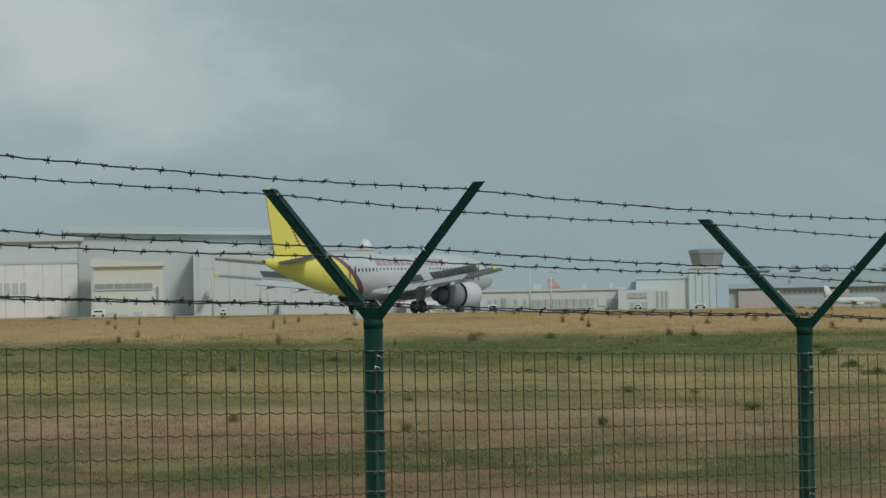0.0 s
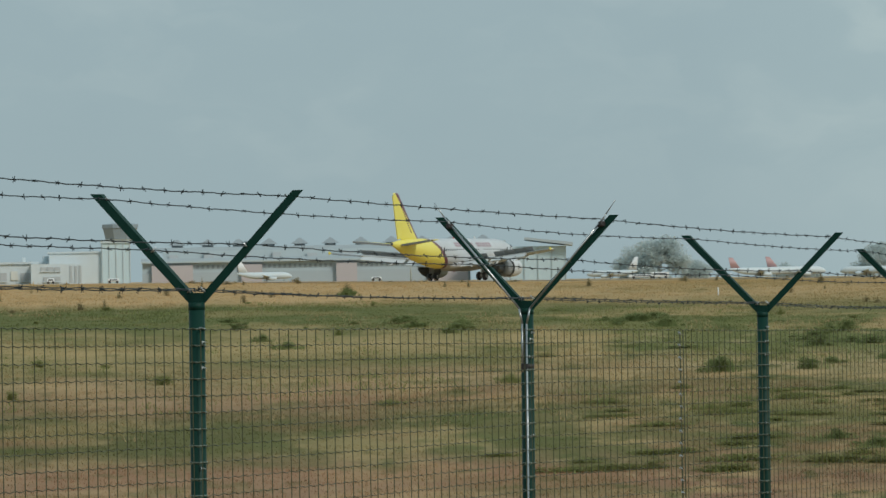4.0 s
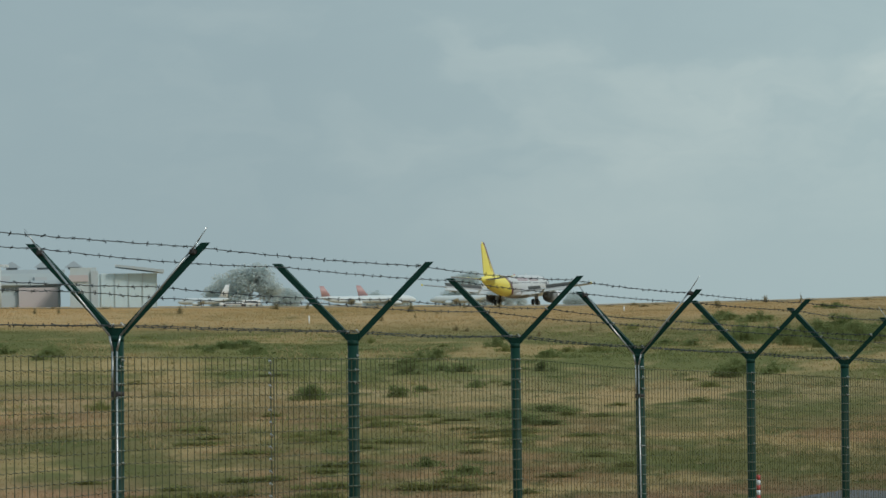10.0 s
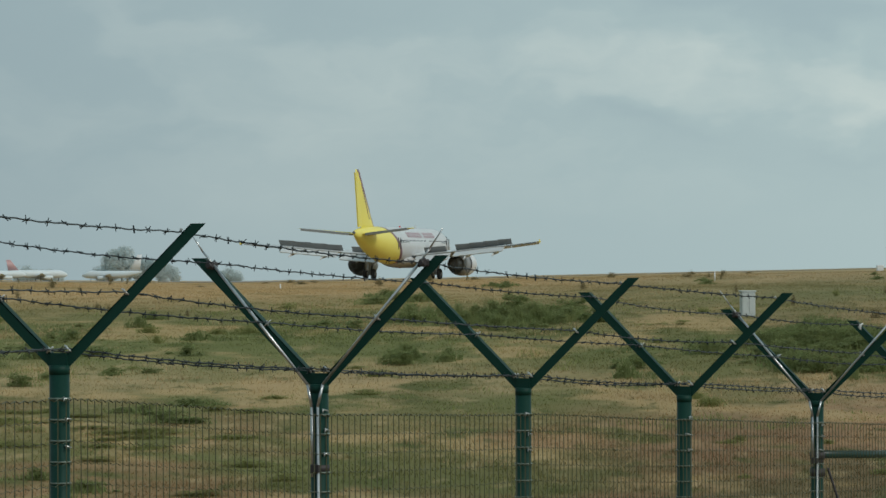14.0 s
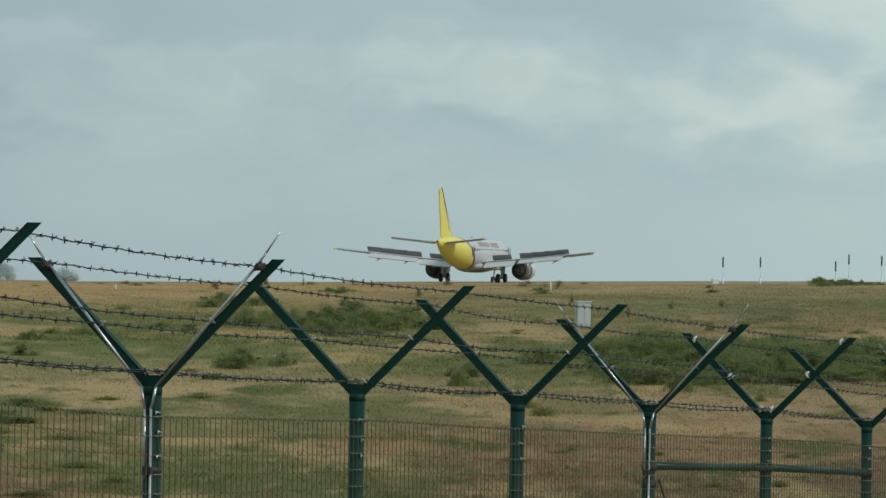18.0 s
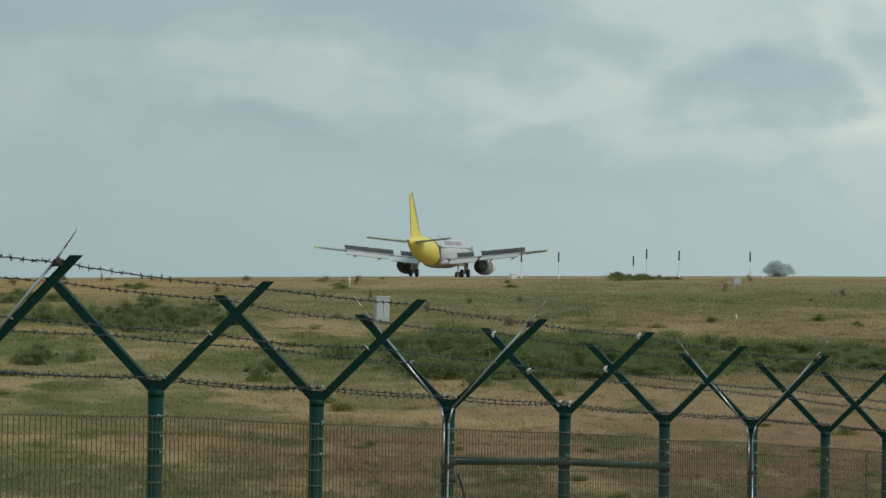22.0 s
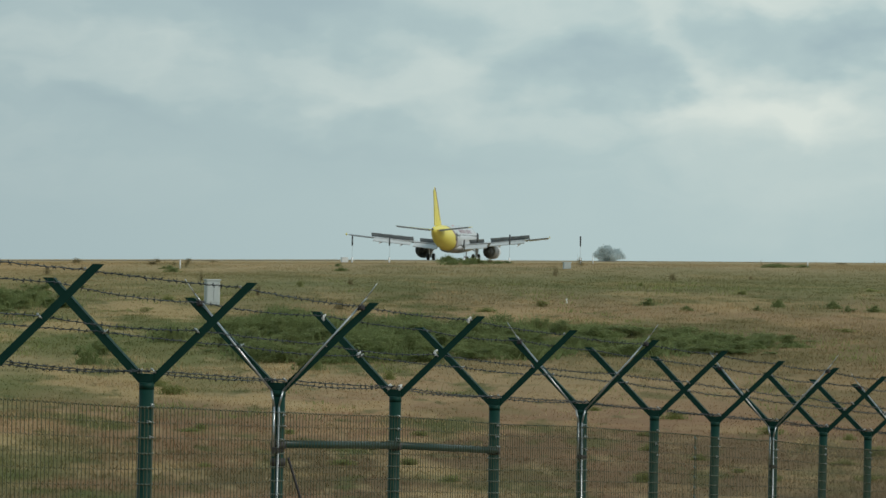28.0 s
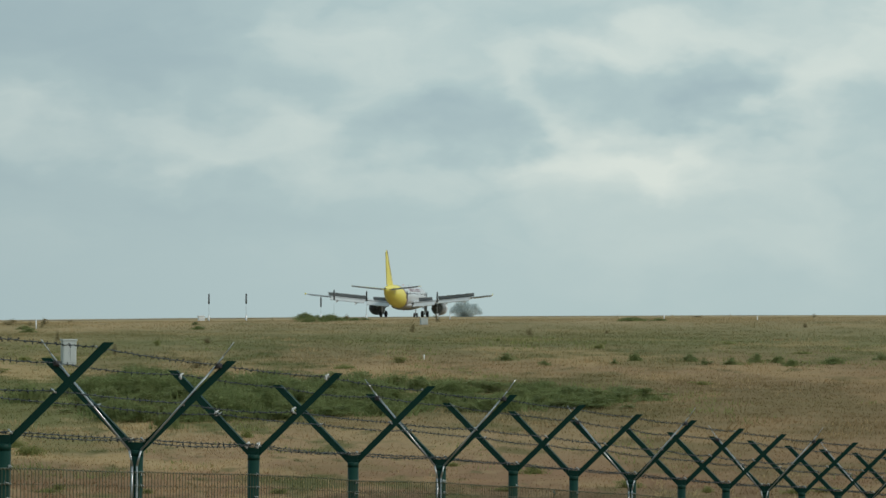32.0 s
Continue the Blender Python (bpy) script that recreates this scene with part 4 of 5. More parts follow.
    part("engine_core", bm, DARK_METAL, engine, "dark engine core", smooth=True)
    bm = bmesh.new()
    loft(bm, [ring(y, ez, r, ex, 10) for y, r in ((0.6, 0.34), (0.0, 0.26), (-0.6, 0.04))])
    part("exhaust_cone", bm, DARK_METAL, engine, smooth=True)
    bm = bmesh.new()
    loft(bm, [[Vector((ex + w, y, z)) for w, y, z in ((-0.2, y0, z0), (0.2, y0, z0), (0.2, y0, z1), (-0.2, y0, z1))] for y0, z0, z1 in ((4.2, 2.7, 2.95), (2.0, 2.5, 3.0), (-0.6, 2.45, 2.85))], smooth=False)
    bmesh.ops.recalc_face_normals(bm, faces=bm.faces)
    part("pylon", bm, WING_GREY, engine)
    # main gear
    gx = 3.8 * side
    bm = bmesh.new()
    rod(bm, (gx, 0.0, 0.55), (gx, 0.1, 2.9), 0.13, 0.16, 10)
    rod(bm, (gx - 0.55, 0, 0.58), (gx + 0.55, 0, 0.58), 0.09, sides=8)
    rod(bm, (gx, 0.05, 1.5), (gx - 1.6 * side, 0.2, 2.6), 0.07, sides=8)
    gear = part("main_gear", bm, WING_GREY, airliner)
    bm = bmesh.new()
    slab(bm, ((gx + 0.25 * side, -0.6, 1.0), (gx + 0.25 * side, 0.6, 1.0), (gx + 0.3 * side, 0.7, 2.7), (gx + 0.3 * side, -0.7, 2.7)), 0.05)
    part("gear_door", bm, SILVER, gear)
    for dx in (-0.46, 0.46):
        bm = bmesh.new()
        loft(bm, [[Vector((gx + dx + o, r * math.sin(2 * math.pi * k / 18), 0.58 + r * math.cos(2 * math.pi * k / 18))) for k in range(18)] for o, r in ((-0.21, 0.30), (-0.2, 0.5), (-0.12, 0.58), (0.12, 0.58), (0.2, 0.5), (0.21, 0.30))])
        bmesh.ops.recalc_face_normals(bm, faces=bm.faces)
        wheel = part("wheel", bm, RUBBER, gear, "black tyre", smooth=False)
        bm = bmesh.new()
        rod(bm, (gx + dx - 0.215, 0, 0.58), (gx + dx + 0.215, 0, 0.58), 0.27, sides=12)
        wheel_hub = part("wheel_hub", bm, WING_GREY, gear)
    # tailplane
    bm = bmesh.new()
    loft(bm, [foil(a, b, x * side, z, t) for x, a, b, z, t in ((0.3, -12.7, -16.3, 4.85, 0.08), (6.2, -16.15, -17.75, 5.45, 0.07))])
    bmesh.ops.recalc_face_normals(bm, faces=bm.faces)
    part("tailplane", bm, YELLOW, airliner, "yellow tailplane", smooth=True)
    bm = bmesh.new()
    slab(bm, ((0.9 * side, -15.2, 4.86), (5.9 * side, -17.2, 5.38), (5.9 * side, -17.95, 5.36), (0.9 * side, -16.8, 4.84)), 0.24)
    bmesh.ops.recalc_face_normals(bm, faces=bm.faces)
    part("elevator", bm, FLAP_GREY, airliner)
    # cabin windows and doors
    for k in range(34):
        y = 10.6 - k * 0.533
        if k in (13, 14):
            continue
        bm = bmesh.new()
        zc = 4.15
        w = 1.975 * math.sqrt(1 - ((zc - 3.67) / 2.07) ** 2)
        slab(bm, ((w * side, y - 0.11, zc - 0.16), (w * side, y + 0.11, zc - 0.16), ((w - 0.04) * side, y + 0.11, zc + 0.16), ((w - 0.04) * side, y - 0.11, zc + 0.16)), 0.03)
        bmesh.ops.recalc_face_normals(bm, faces=bm.faces)
        part("cabin_window", bm, GLASS_DARK, airliner)
    for y, z0, z1 in ((11.3, 2.8, 4.75), (-7.4, 3.0, 4.75)):
        bm = bmesh.new()
        for yy, za, zb in ((y - 0.42, z0, z1), (y + 0.42, z0, z1)):
            box(bm, min(1.9 * side, 1.985 * side), max(1.9 * side, 1.985 * side), yy - 0.03, yy + 0.03, z0 + 0.3, z1 - 0.2)
        part("door_seam", bm, DARK_METAL, airliner)
    # lettering on the crown: plain strokes of its size and colour
    for k, (y0, y1) in enumerate(((-3.6, -2.9), (-2.7, -2.1), (-1.9, -1.3), (-1.1, -0.2), (0.0, 0.6), (0.8, 1.6), (2.6, 3.6), (3.8, 4.1), (4.3, 4.9), (5.1, 5.8), (6.0, 6.6))):
        bm = bmesh.new()
        strokes = ((y0, y1, 4.60, 4.84), (y0, y1, 4.90, 5.16))
        for ya, yb, za, zb in strokes:
            zm = (za + zb) / 2
            wa, wm, wb = [1.985 * math.sqrt(1 - ((q - 3.67) / 2.07) ** 2) + 0.014 for q in (za, zm, zb)]
            slab(bm, ((wa * side, ya, za), (wa * side, yb, za), (wm * side, yb, zm), (wm * side, ya, zm)), 0.02)
            slab(bm, ((wm * side, ya, zm), (wm * side, yb, zm), (wb * side, yb, zb), (wb * side, ya, zb)), 0.02)
        bmesh.ops.recalc_face_normals(bm, faces=bm.faces)
        part("lettering_bar", bm, LETTER, airliner)
# fin with its berry leading edge
bm = bmesh.new()
FIN = ((5.15, -9.6, -15.4, 0.10), (5.9, -11.0, -15.5, 0.10), (11.5, -15.75, -17.2, 0.10), (11.76, -16.1, -17.2, 0.06))
loft(bm, [[Vector((p.z - z, p.y, z)) for p in foil(a, b, 0.0, z, t)] for z, a, b, t in FIN])
for k in (0.0, ):
    no = Vector((0, 5.6, 4.95)).normalized()
    bmesh.ops.bisect_plane(bm, geom=bm.verts[:] + bm.edges[:] + bm.faces[:], plane_co=(0, -11.6, 5.9), plane_no=no)
bmesh.ops.recalc_face_normals(bm, faces=bm.faces)
for f in bm.faces:
    c = f.calc_center_median()
    f.material_index = 1 if (c.y + 11.6) * 5.6 + (c.z - 5.9) * 4.95 > 0 else 0
    f.smooth = True
fin = part("fin", bm, (YELLOW, BERRY), airliner, "yellow fin with berry leading edge")
# a line of small strokes up each side of the fin
for side in (1, -1):
    for k in range(13):
        z = 6.5 + k * 0.29
        lead, trail = [float(np.interp(z, [f[0] for f in FIN], [f[q] for f in FIN])) for q in (1, 2)]
        x = ((lead - trail) * 0.048 + 0.012) * side
        y = lead - (lead - trail) * 0.34
        bm = bmesh.new()
        slab(bm, ((x, y + 0.14, z), (x, y - 0.14, z), (x, y - 0.26, z + 0.18), (x, y + 0.02, z + 0.18)), 0.02)
        bmesh.ops.recalc_face_normals(bm, faces=bm.faces)
        part("lettering_bar", bm, BERRY, fin)
bm = bmesh.new()
slab(bm, ((0, -15.0, 5.7), (0, -16.9, 11.4), (0, -17.45, 11.4), (0, -16.3, 5.6)), 0.14)
part("rudder", bm, YELLOW, fin)
bm = bmesh.new()
rod(bm, (0, -17.55, 4.98), (0, -17.95, 5.02), 0.17, 0.13, 10)
part("exhaust_pipe", bm, DARK_METAL, airliner)
# nose gear
bm = bmesh.new()
rod(bm, (0, 11.05, 0.4), (0, 11.2, 2.0), 0.09, 0.12, 8)
rod(bm, (-0.3, 11.05, 0.4), (0.3, 11.05, 0.4), 0.06, sides=8)
nose_gear = part("nose_gear", bm, WING_GREY, airliner)
for dx in (-0.26, 0.26):
    bm = bmesh.new()
    rod(bm, (dx - 0.11, 11.05, 0.4), (dx + 0.11, 11.05, 0.4), 0.4, sides=16)
    part("wheel", bm, RUBBER, nose_gear, "black tyre")
# cockpit glass, beacon, aerials
bm = bmesh.new()
for side in (1, -1):
    slab(bm, ((0.1 * side, 14.75, 4.32), (0.85 * side, 14.45, 4.28), (0.95 * side, 13.75, 4.82), (0.1 * side, 14.0, 4.92)), 0.04)
    slab(bm, ((0.9 * side, 14.4, 4.26), (1.35 * side, 13.6, 4.24), (1.2 * side, 13.3, 4.78), (0.98 * side, 13.75, 4.82)), 0.04)
part("cockpit_window", bm, GLASS_DARK, airliner)
BEACON = material("red_beacon_glass", (0.6, 0.02, 0.02), 0.2)
for z0, z1 in ((5.72, 5.88), (1.22, 1.36)):
    bm = bmesh.new()
    rod(bm, (0, -1.0, z0), (0, -1.0, z1), 0.12, 0.08, 8)
    part("beacon", bm, BEACON, airliner, "red beacon lamp")
bm = bmesh.new()
slab(bm, ((0, 5.4, 5.7), (0, 5.0, 6.05), (0, 4.8, 6.05), (0, 4.8, 5.7)), 0.04)
part("aerial", bm, WING_GREY, airliner)


# ---- the airport's buildings, beyond the runway ----
FAR = 900.0


class Block:
    """A building that stands across the line of sight, laid out by bearings from the first standpoint."""

    def __init__(self, name, b0, b1, label, reach=FAR, category="building"):
        self.mid, self.reach = (b0 + b1) / 2, reach
        self.base = float(on_ground(self.mid, reach).z)
        self.ob = tagged(empty(name, facing(self.mid, reach)), label, category)

    def x(self, bearing):
        return self.reach * math.tan(radians(bearing - self.mid))

    def box(self, name, b0, b1, z0, z1, y0, y1, mat, label="", parent=None, bevel=0.0):
        bm = bmesh.new()
        box(bm, self.x(b0), self.x(b1), y0, y1, z0 - self.base, z1 - self.base, bevel)
        return part(name, bm, mat, parent or self.ob, label)

    def window(self, b0, b1, z0, z1, panes=1, mat=None, y=-0.25):
        wb = (b1 - b0) / panes
        for k in range(panes):
            w = self.box("window", b0 + wb * k, b0 + wb * (k + 0.9), z0, z1, y, 0.0, mat or WINDOW_GREY)
            bm = bmesh.new()
            xa, xb = self.x(b0 + wb * k), self.x(b0 + wb * (k + 0.9))
            box(bm, xa - 0.1, xb + 0.1, y - 0.12, y + 0.1, z0 - self.base - 0.22, z0 - self.base - 0.02)
            part("sill", bm, WALL_WHITE, w)


def gable_roof(blk, name, b0, b1, z0, z1, y0, y1, mat, drop=0.0):
    """A shallow roof with an overhang; drop lowers its far end."""
    xa, xb = blk.x(b0), blk.x(b1)
    za, zb = z0 - blk.base, z1 - blk.base
    bm = bmesh.new()
    loft(bm, [[Vector((x, y0, za - d)), Vector((x, (y0 + y1) / 2, zb - d)), Vector((x, y1, za - d)), Vector((x, (y0 + y1) / 2, za - 0.3 - d))] for x, d in ((xa, 0.0), (xb, drop))], smooth=False)
    bmesh.ops.recalc_face_normals(bm, faces=bm.faces)
    return part(name, bm, mat, blk.ob)


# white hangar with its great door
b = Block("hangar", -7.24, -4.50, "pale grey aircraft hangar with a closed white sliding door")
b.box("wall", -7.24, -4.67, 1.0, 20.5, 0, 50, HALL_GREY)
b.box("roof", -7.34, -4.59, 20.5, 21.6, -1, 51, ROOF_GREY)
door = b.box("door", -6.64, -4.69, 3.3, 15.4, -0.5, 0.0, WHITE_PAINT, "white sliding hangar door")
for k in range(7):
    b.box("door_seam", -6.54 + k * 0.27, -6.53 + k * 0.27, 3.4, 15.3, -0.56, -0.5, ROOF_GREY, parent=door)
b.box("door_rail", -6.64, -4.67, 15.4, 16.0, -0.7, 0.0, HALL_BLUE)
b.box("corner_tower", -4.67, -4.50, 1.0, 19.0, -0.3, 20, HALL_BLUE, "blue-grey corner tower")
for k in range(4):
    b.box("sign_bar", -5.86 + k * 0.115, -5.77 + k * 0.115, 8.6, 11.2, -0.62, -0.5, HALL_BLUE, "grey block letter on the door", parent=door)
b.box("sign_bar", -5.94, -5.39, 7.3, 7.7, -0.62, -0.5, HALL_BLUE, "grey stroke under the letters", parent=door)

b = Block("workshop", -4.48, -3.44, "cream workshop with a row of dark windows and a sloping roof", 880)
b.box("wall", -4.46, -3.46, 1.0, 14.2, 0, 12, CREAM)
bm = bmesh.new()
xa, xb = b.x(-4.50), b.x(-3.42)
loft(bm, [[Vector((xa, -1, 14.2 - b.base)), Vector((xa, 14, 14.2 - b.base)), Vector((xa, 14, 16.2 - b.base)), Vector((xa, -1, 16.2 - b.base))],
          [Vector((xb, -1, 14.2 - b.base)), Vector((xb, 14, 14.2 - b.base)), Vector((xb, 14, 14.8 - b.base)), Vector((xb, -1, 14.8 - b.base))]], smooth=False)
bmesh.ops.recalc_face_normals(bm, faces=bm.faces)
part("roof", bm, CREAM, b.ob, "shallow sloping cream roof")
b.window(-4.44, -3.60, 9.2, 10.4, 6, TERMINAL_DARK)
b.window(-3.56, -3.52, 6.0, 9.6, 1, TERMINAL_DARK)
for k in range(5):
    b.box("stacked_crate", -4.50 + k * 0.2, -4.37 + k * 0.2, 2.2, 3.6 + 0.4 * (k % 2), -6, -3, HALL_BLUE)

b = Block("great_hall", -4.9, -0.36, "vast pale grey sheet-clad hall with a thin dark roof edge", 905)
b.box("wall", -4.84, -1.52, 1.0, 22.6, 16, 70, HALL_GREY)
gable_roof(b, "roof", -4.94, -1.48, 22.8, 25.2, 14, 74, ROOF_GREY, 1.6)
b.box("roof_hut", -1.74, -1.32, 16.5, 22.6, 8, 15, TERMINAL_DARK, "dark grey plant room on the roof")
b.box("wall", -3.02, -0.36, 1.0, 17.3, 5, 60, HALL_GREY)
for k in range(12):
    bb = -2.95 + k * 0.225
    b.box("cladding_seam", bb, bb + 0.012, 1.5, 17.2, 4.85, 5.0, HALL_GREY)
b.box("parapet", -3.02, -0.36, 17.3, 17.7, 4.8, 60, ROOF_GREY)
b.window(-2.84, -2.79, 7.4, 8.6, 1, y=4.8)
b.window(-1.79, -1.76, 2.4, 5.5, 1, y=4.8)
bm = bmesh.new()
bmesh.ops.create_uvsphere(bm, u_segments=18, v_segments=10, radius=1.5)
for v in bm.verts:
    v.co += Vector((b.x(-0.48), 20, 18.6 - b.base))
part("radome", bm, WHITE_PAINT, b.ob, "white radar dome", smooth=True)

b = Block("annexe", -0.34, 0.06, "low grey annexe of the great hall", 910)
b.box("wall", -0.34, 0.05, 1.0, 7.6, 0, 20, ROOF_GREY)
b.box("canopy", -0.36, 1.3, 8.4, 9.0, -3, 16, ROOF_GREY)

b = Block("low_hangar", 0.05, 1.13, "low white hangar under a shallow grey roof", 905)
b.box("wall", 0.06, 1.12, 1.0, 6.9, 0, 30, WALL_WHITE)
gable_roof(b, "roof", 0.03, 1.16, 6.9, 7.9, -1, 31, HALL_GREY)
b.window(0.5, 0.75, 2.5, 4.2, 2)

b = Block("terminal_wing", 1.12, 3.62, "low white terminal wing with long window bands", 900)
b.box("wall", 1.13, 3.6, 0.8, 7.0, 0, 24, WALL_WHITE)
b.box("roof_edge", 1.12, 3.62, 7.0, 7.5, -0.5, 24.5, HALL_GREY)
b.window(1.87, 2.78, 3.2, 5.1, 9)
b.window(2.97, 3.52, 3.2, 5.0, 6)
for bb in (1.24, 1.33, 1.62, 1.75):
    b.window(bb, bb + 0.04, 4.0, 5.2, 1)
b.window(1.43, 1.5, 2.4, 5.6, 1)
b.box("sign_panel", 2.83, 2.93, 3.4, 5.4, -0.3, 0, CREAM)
for bb, w in ((1.9, 0.10), (2.6, 0.06), (3.3, 0.12), (3.0, 0.05)):
    b.box("roof_plant", bb, bb + w, 7.5, 8.3 + w * 4, 6, 12, HALL_GREY)

b = Block("white_office_block", 3.1, 4.14, "white office block with dark window bands", 895)
b.box("wall", 3.38, 4.13, 0.8, 9.2, 2, 22, WALL_WHITE)
b.box("wall", 3.12, 3.85, 0.8, 6.9, -2, 14, WALL_WHITE)
b.box("parapet", 3.36, 4.15, 9.2, 9.6, 1.7, 22.3, HALL_GREY)
b.window(3.26, 3.55, 5.3, 6.2, 3, y=-2.25)
b.window(3.30, 3.55, 3.0, 4.0, 3, y=-2.25)
for bb in (3.68, 3.75, 3.81):
    b.window(bb, bb + 0.035, 2.6, 6.4, 1, y=-2.25)
b = Block("glass_stair_tower", 4.13, 4.56, "blue-grey glazed stair tower", 896)
b.box("wall", 4.13, 4.55, 0.8, 11.4, 0, 12, GLAZING)
for k in range(5):
    b.box("mullion", 4.14 + k * 0.1, 4.15 + k * 0.1, 1.0, 11.4, -0.2, 0, HALL_BLUE)
b.box("roof", 4.12, 4.57, 11.4, 11.8, -0.4, 12.4, HALL_GREY)

# control tower
tower = tagged(empty("control_tower", facing(4.41, 1000)), "grey airport control tower with a glazed flaring cab", "tower")
tb = float(on_ground(4.41, 1000).z)
bm = bmesh.new()
loft(bm, [[Vector((r * math.cos(a), r * math.sin(a), z - tb)) for a in [k * math.pi / 4 + 0.39 for k in range(8)]] for r, z in ((2.6, 1.0), (2.5, 12.6))], smooth=False)
part("shaft", bm, HALL_GREY, tower)
bm = bmesh.new()
loft(bm, [[Vector((r * math.cos(a), r * math.sin(a), z - tb)) for a in [k * math.pi / 4 + 0.39 for k in range(8)]] for r, z in ((3.4, 12.4), (4.0, 13.2), (4.2, 13.4))], smooth=False)
part("gallery", bm, HALL_GREY, tower)
bm = bmesh.new()
loft(bm, [[Vector((r * math.cos(a), r * math.sin(a), z - tb)) for a in [k * math.pi / 4 + 0.39 for k in range(8)]] for r, z in ((4.0, 13.4), (4.7, 16.2))], smooth=False)
part("cab_glass", bm, TOWER_DARK, tower, "dark tilted cab glazing")
bm = bmesh.new()
loft(bm, [[Vector((r * math.cos(a), r * math.sin(a), z - tb)) for a in [k * math.pi / 4 + 0.39 for k in range(8)]] for r, z in ((4.9, 16.2), (4.9, 17.1), (3.0, 17.4))], smooth=False)
part("cab_roof", bm, TOWER_DARK, tower)
for dx in (-1.5, 0.8, 2.0):
    bm = bmesh.new()
    rod(bm, (dx, 0, 17.3 - tb), (dx, 0, 20.0 - tb), 0.05, 0.03, 6)
    part("aerial", bm, HALL_GREY, tower)

# long terminal with red bays, a window row and a line of roof lanterns
LANTERN = material("hazed_grey_lantern", (0.27, 0.31, 0.33), 0.7, 0.0, (0.30, 0.335, 0.35), 0.3, 0.5)
b = Block("main_terminal", 4.7, 9.5, "long pale terminal with haze-greyed red bays and many small windows", 930)
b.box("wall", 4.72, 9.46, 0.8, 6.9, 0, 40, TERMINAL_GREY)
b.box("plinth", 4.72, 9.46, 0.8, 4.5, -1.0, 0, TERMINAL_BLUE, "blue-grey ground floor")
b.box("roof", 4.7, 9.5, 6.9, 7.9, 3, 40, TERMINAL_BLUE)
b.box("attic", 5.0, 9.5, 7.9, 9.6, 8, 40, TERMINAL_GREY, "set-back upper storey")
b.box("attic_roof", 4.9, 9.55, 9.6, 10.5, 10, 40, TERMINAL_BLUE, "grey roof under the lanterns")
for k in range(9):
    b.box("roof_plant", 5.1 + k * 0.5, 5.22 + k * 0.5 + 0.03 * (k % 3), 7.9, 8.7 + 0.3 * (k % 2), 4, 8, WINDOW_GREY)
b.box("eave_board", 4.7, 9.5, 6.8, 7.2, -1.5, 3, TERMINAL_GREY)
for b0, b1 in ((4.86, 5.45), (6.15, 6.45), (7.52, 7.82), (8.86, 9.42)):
    b.box("red_bay", b0, b1, 0.9, 6.2, -2.2, 0, BRICK_RED, "red stair bay greyed with painted haze")
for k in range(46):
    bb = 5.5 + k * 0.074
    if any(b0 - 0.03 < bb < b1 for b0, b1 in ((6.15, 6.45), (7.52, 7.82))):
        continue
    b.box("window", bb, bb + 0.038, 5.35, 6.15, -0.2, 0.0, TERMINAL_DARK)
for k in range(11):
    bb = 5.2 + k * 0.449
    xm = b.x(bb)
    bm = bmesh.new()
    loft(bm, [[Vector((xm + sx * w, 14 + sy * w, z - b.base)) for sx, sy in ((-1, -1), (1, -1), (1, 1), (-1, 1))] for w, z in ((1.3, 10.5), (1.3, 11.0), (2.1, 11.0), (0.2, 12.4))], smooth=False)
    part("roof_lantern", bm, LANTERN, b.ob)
b = Block("gate_house", 9.6, 10.0, "grey gate building with a haze-greyed red upper storey", 915)
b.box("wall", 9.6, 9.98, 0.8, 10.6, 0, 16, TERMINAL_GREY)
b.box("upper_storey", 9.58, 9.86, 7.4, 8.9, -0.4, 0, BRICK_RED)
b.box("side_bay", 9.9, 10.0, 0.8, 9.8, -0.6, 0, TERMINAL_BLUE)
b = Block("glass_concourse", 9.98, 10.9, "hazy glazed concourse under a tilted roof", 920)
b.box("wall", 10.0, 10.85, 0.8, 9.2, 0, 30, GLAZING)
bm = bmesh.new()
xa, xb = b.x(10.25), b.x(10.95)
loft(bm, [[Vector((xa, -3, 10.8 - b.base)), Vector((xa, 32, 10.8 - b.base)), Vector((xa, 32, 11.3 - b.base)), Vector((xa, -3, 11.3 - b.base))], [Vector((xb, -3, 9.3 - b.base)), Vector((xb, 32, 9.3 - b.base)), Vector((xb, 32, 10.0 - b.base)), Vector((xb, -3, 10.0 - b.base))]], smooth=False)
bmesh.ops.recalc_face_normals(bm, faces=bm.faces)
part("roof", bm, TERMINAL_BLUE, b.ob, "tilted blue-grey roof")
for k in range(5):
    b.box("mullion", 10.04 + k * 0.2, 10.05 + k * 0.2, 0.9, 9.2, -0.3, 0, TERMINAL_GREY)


# apron lamps
def apron_lamp(bearing, top, reach=890.0):
    base = float(on_ground(bearing, reach).z)
    ob = tagged(empty("apron_lamp", facing(bearing, reach)), "tall grey apron floodlight mast", "lamp", "apron floodlights")
    bm = bmesh.new()
    rod(bm, (0, 0, 0), (0, 0, top - base), 0.22, 0.14, 8)
    part("mast", bm, HALL_GREY, ob)
    bm = bmesh.new()
    box(bm, -1.9, 1.9, -0.3, 0.3, top - base - 0.1, top - base + 0.25, 0.05)
    part("cross_arm", bm, ROOF_GREY, ob)
    for dx in (-1.6, -0.8, 0.8, 1.6):
        bm = bmesh.new()
        box(bm, dx - 0.3, dx + 0.3, -0.6, -0.2, top - base - 0.35, top - base + 0.05, 0.05)
        part("floodlight", bm, HALL_GREY, ob)


for bearing, top in ((-2.75, 13.6), (-0.64, 13.0), (1.84, 12.6), (2.15, 11.4), (-1.95, 12.5), (8.6, 11.0)):
    apron_lamp(bearing, top)


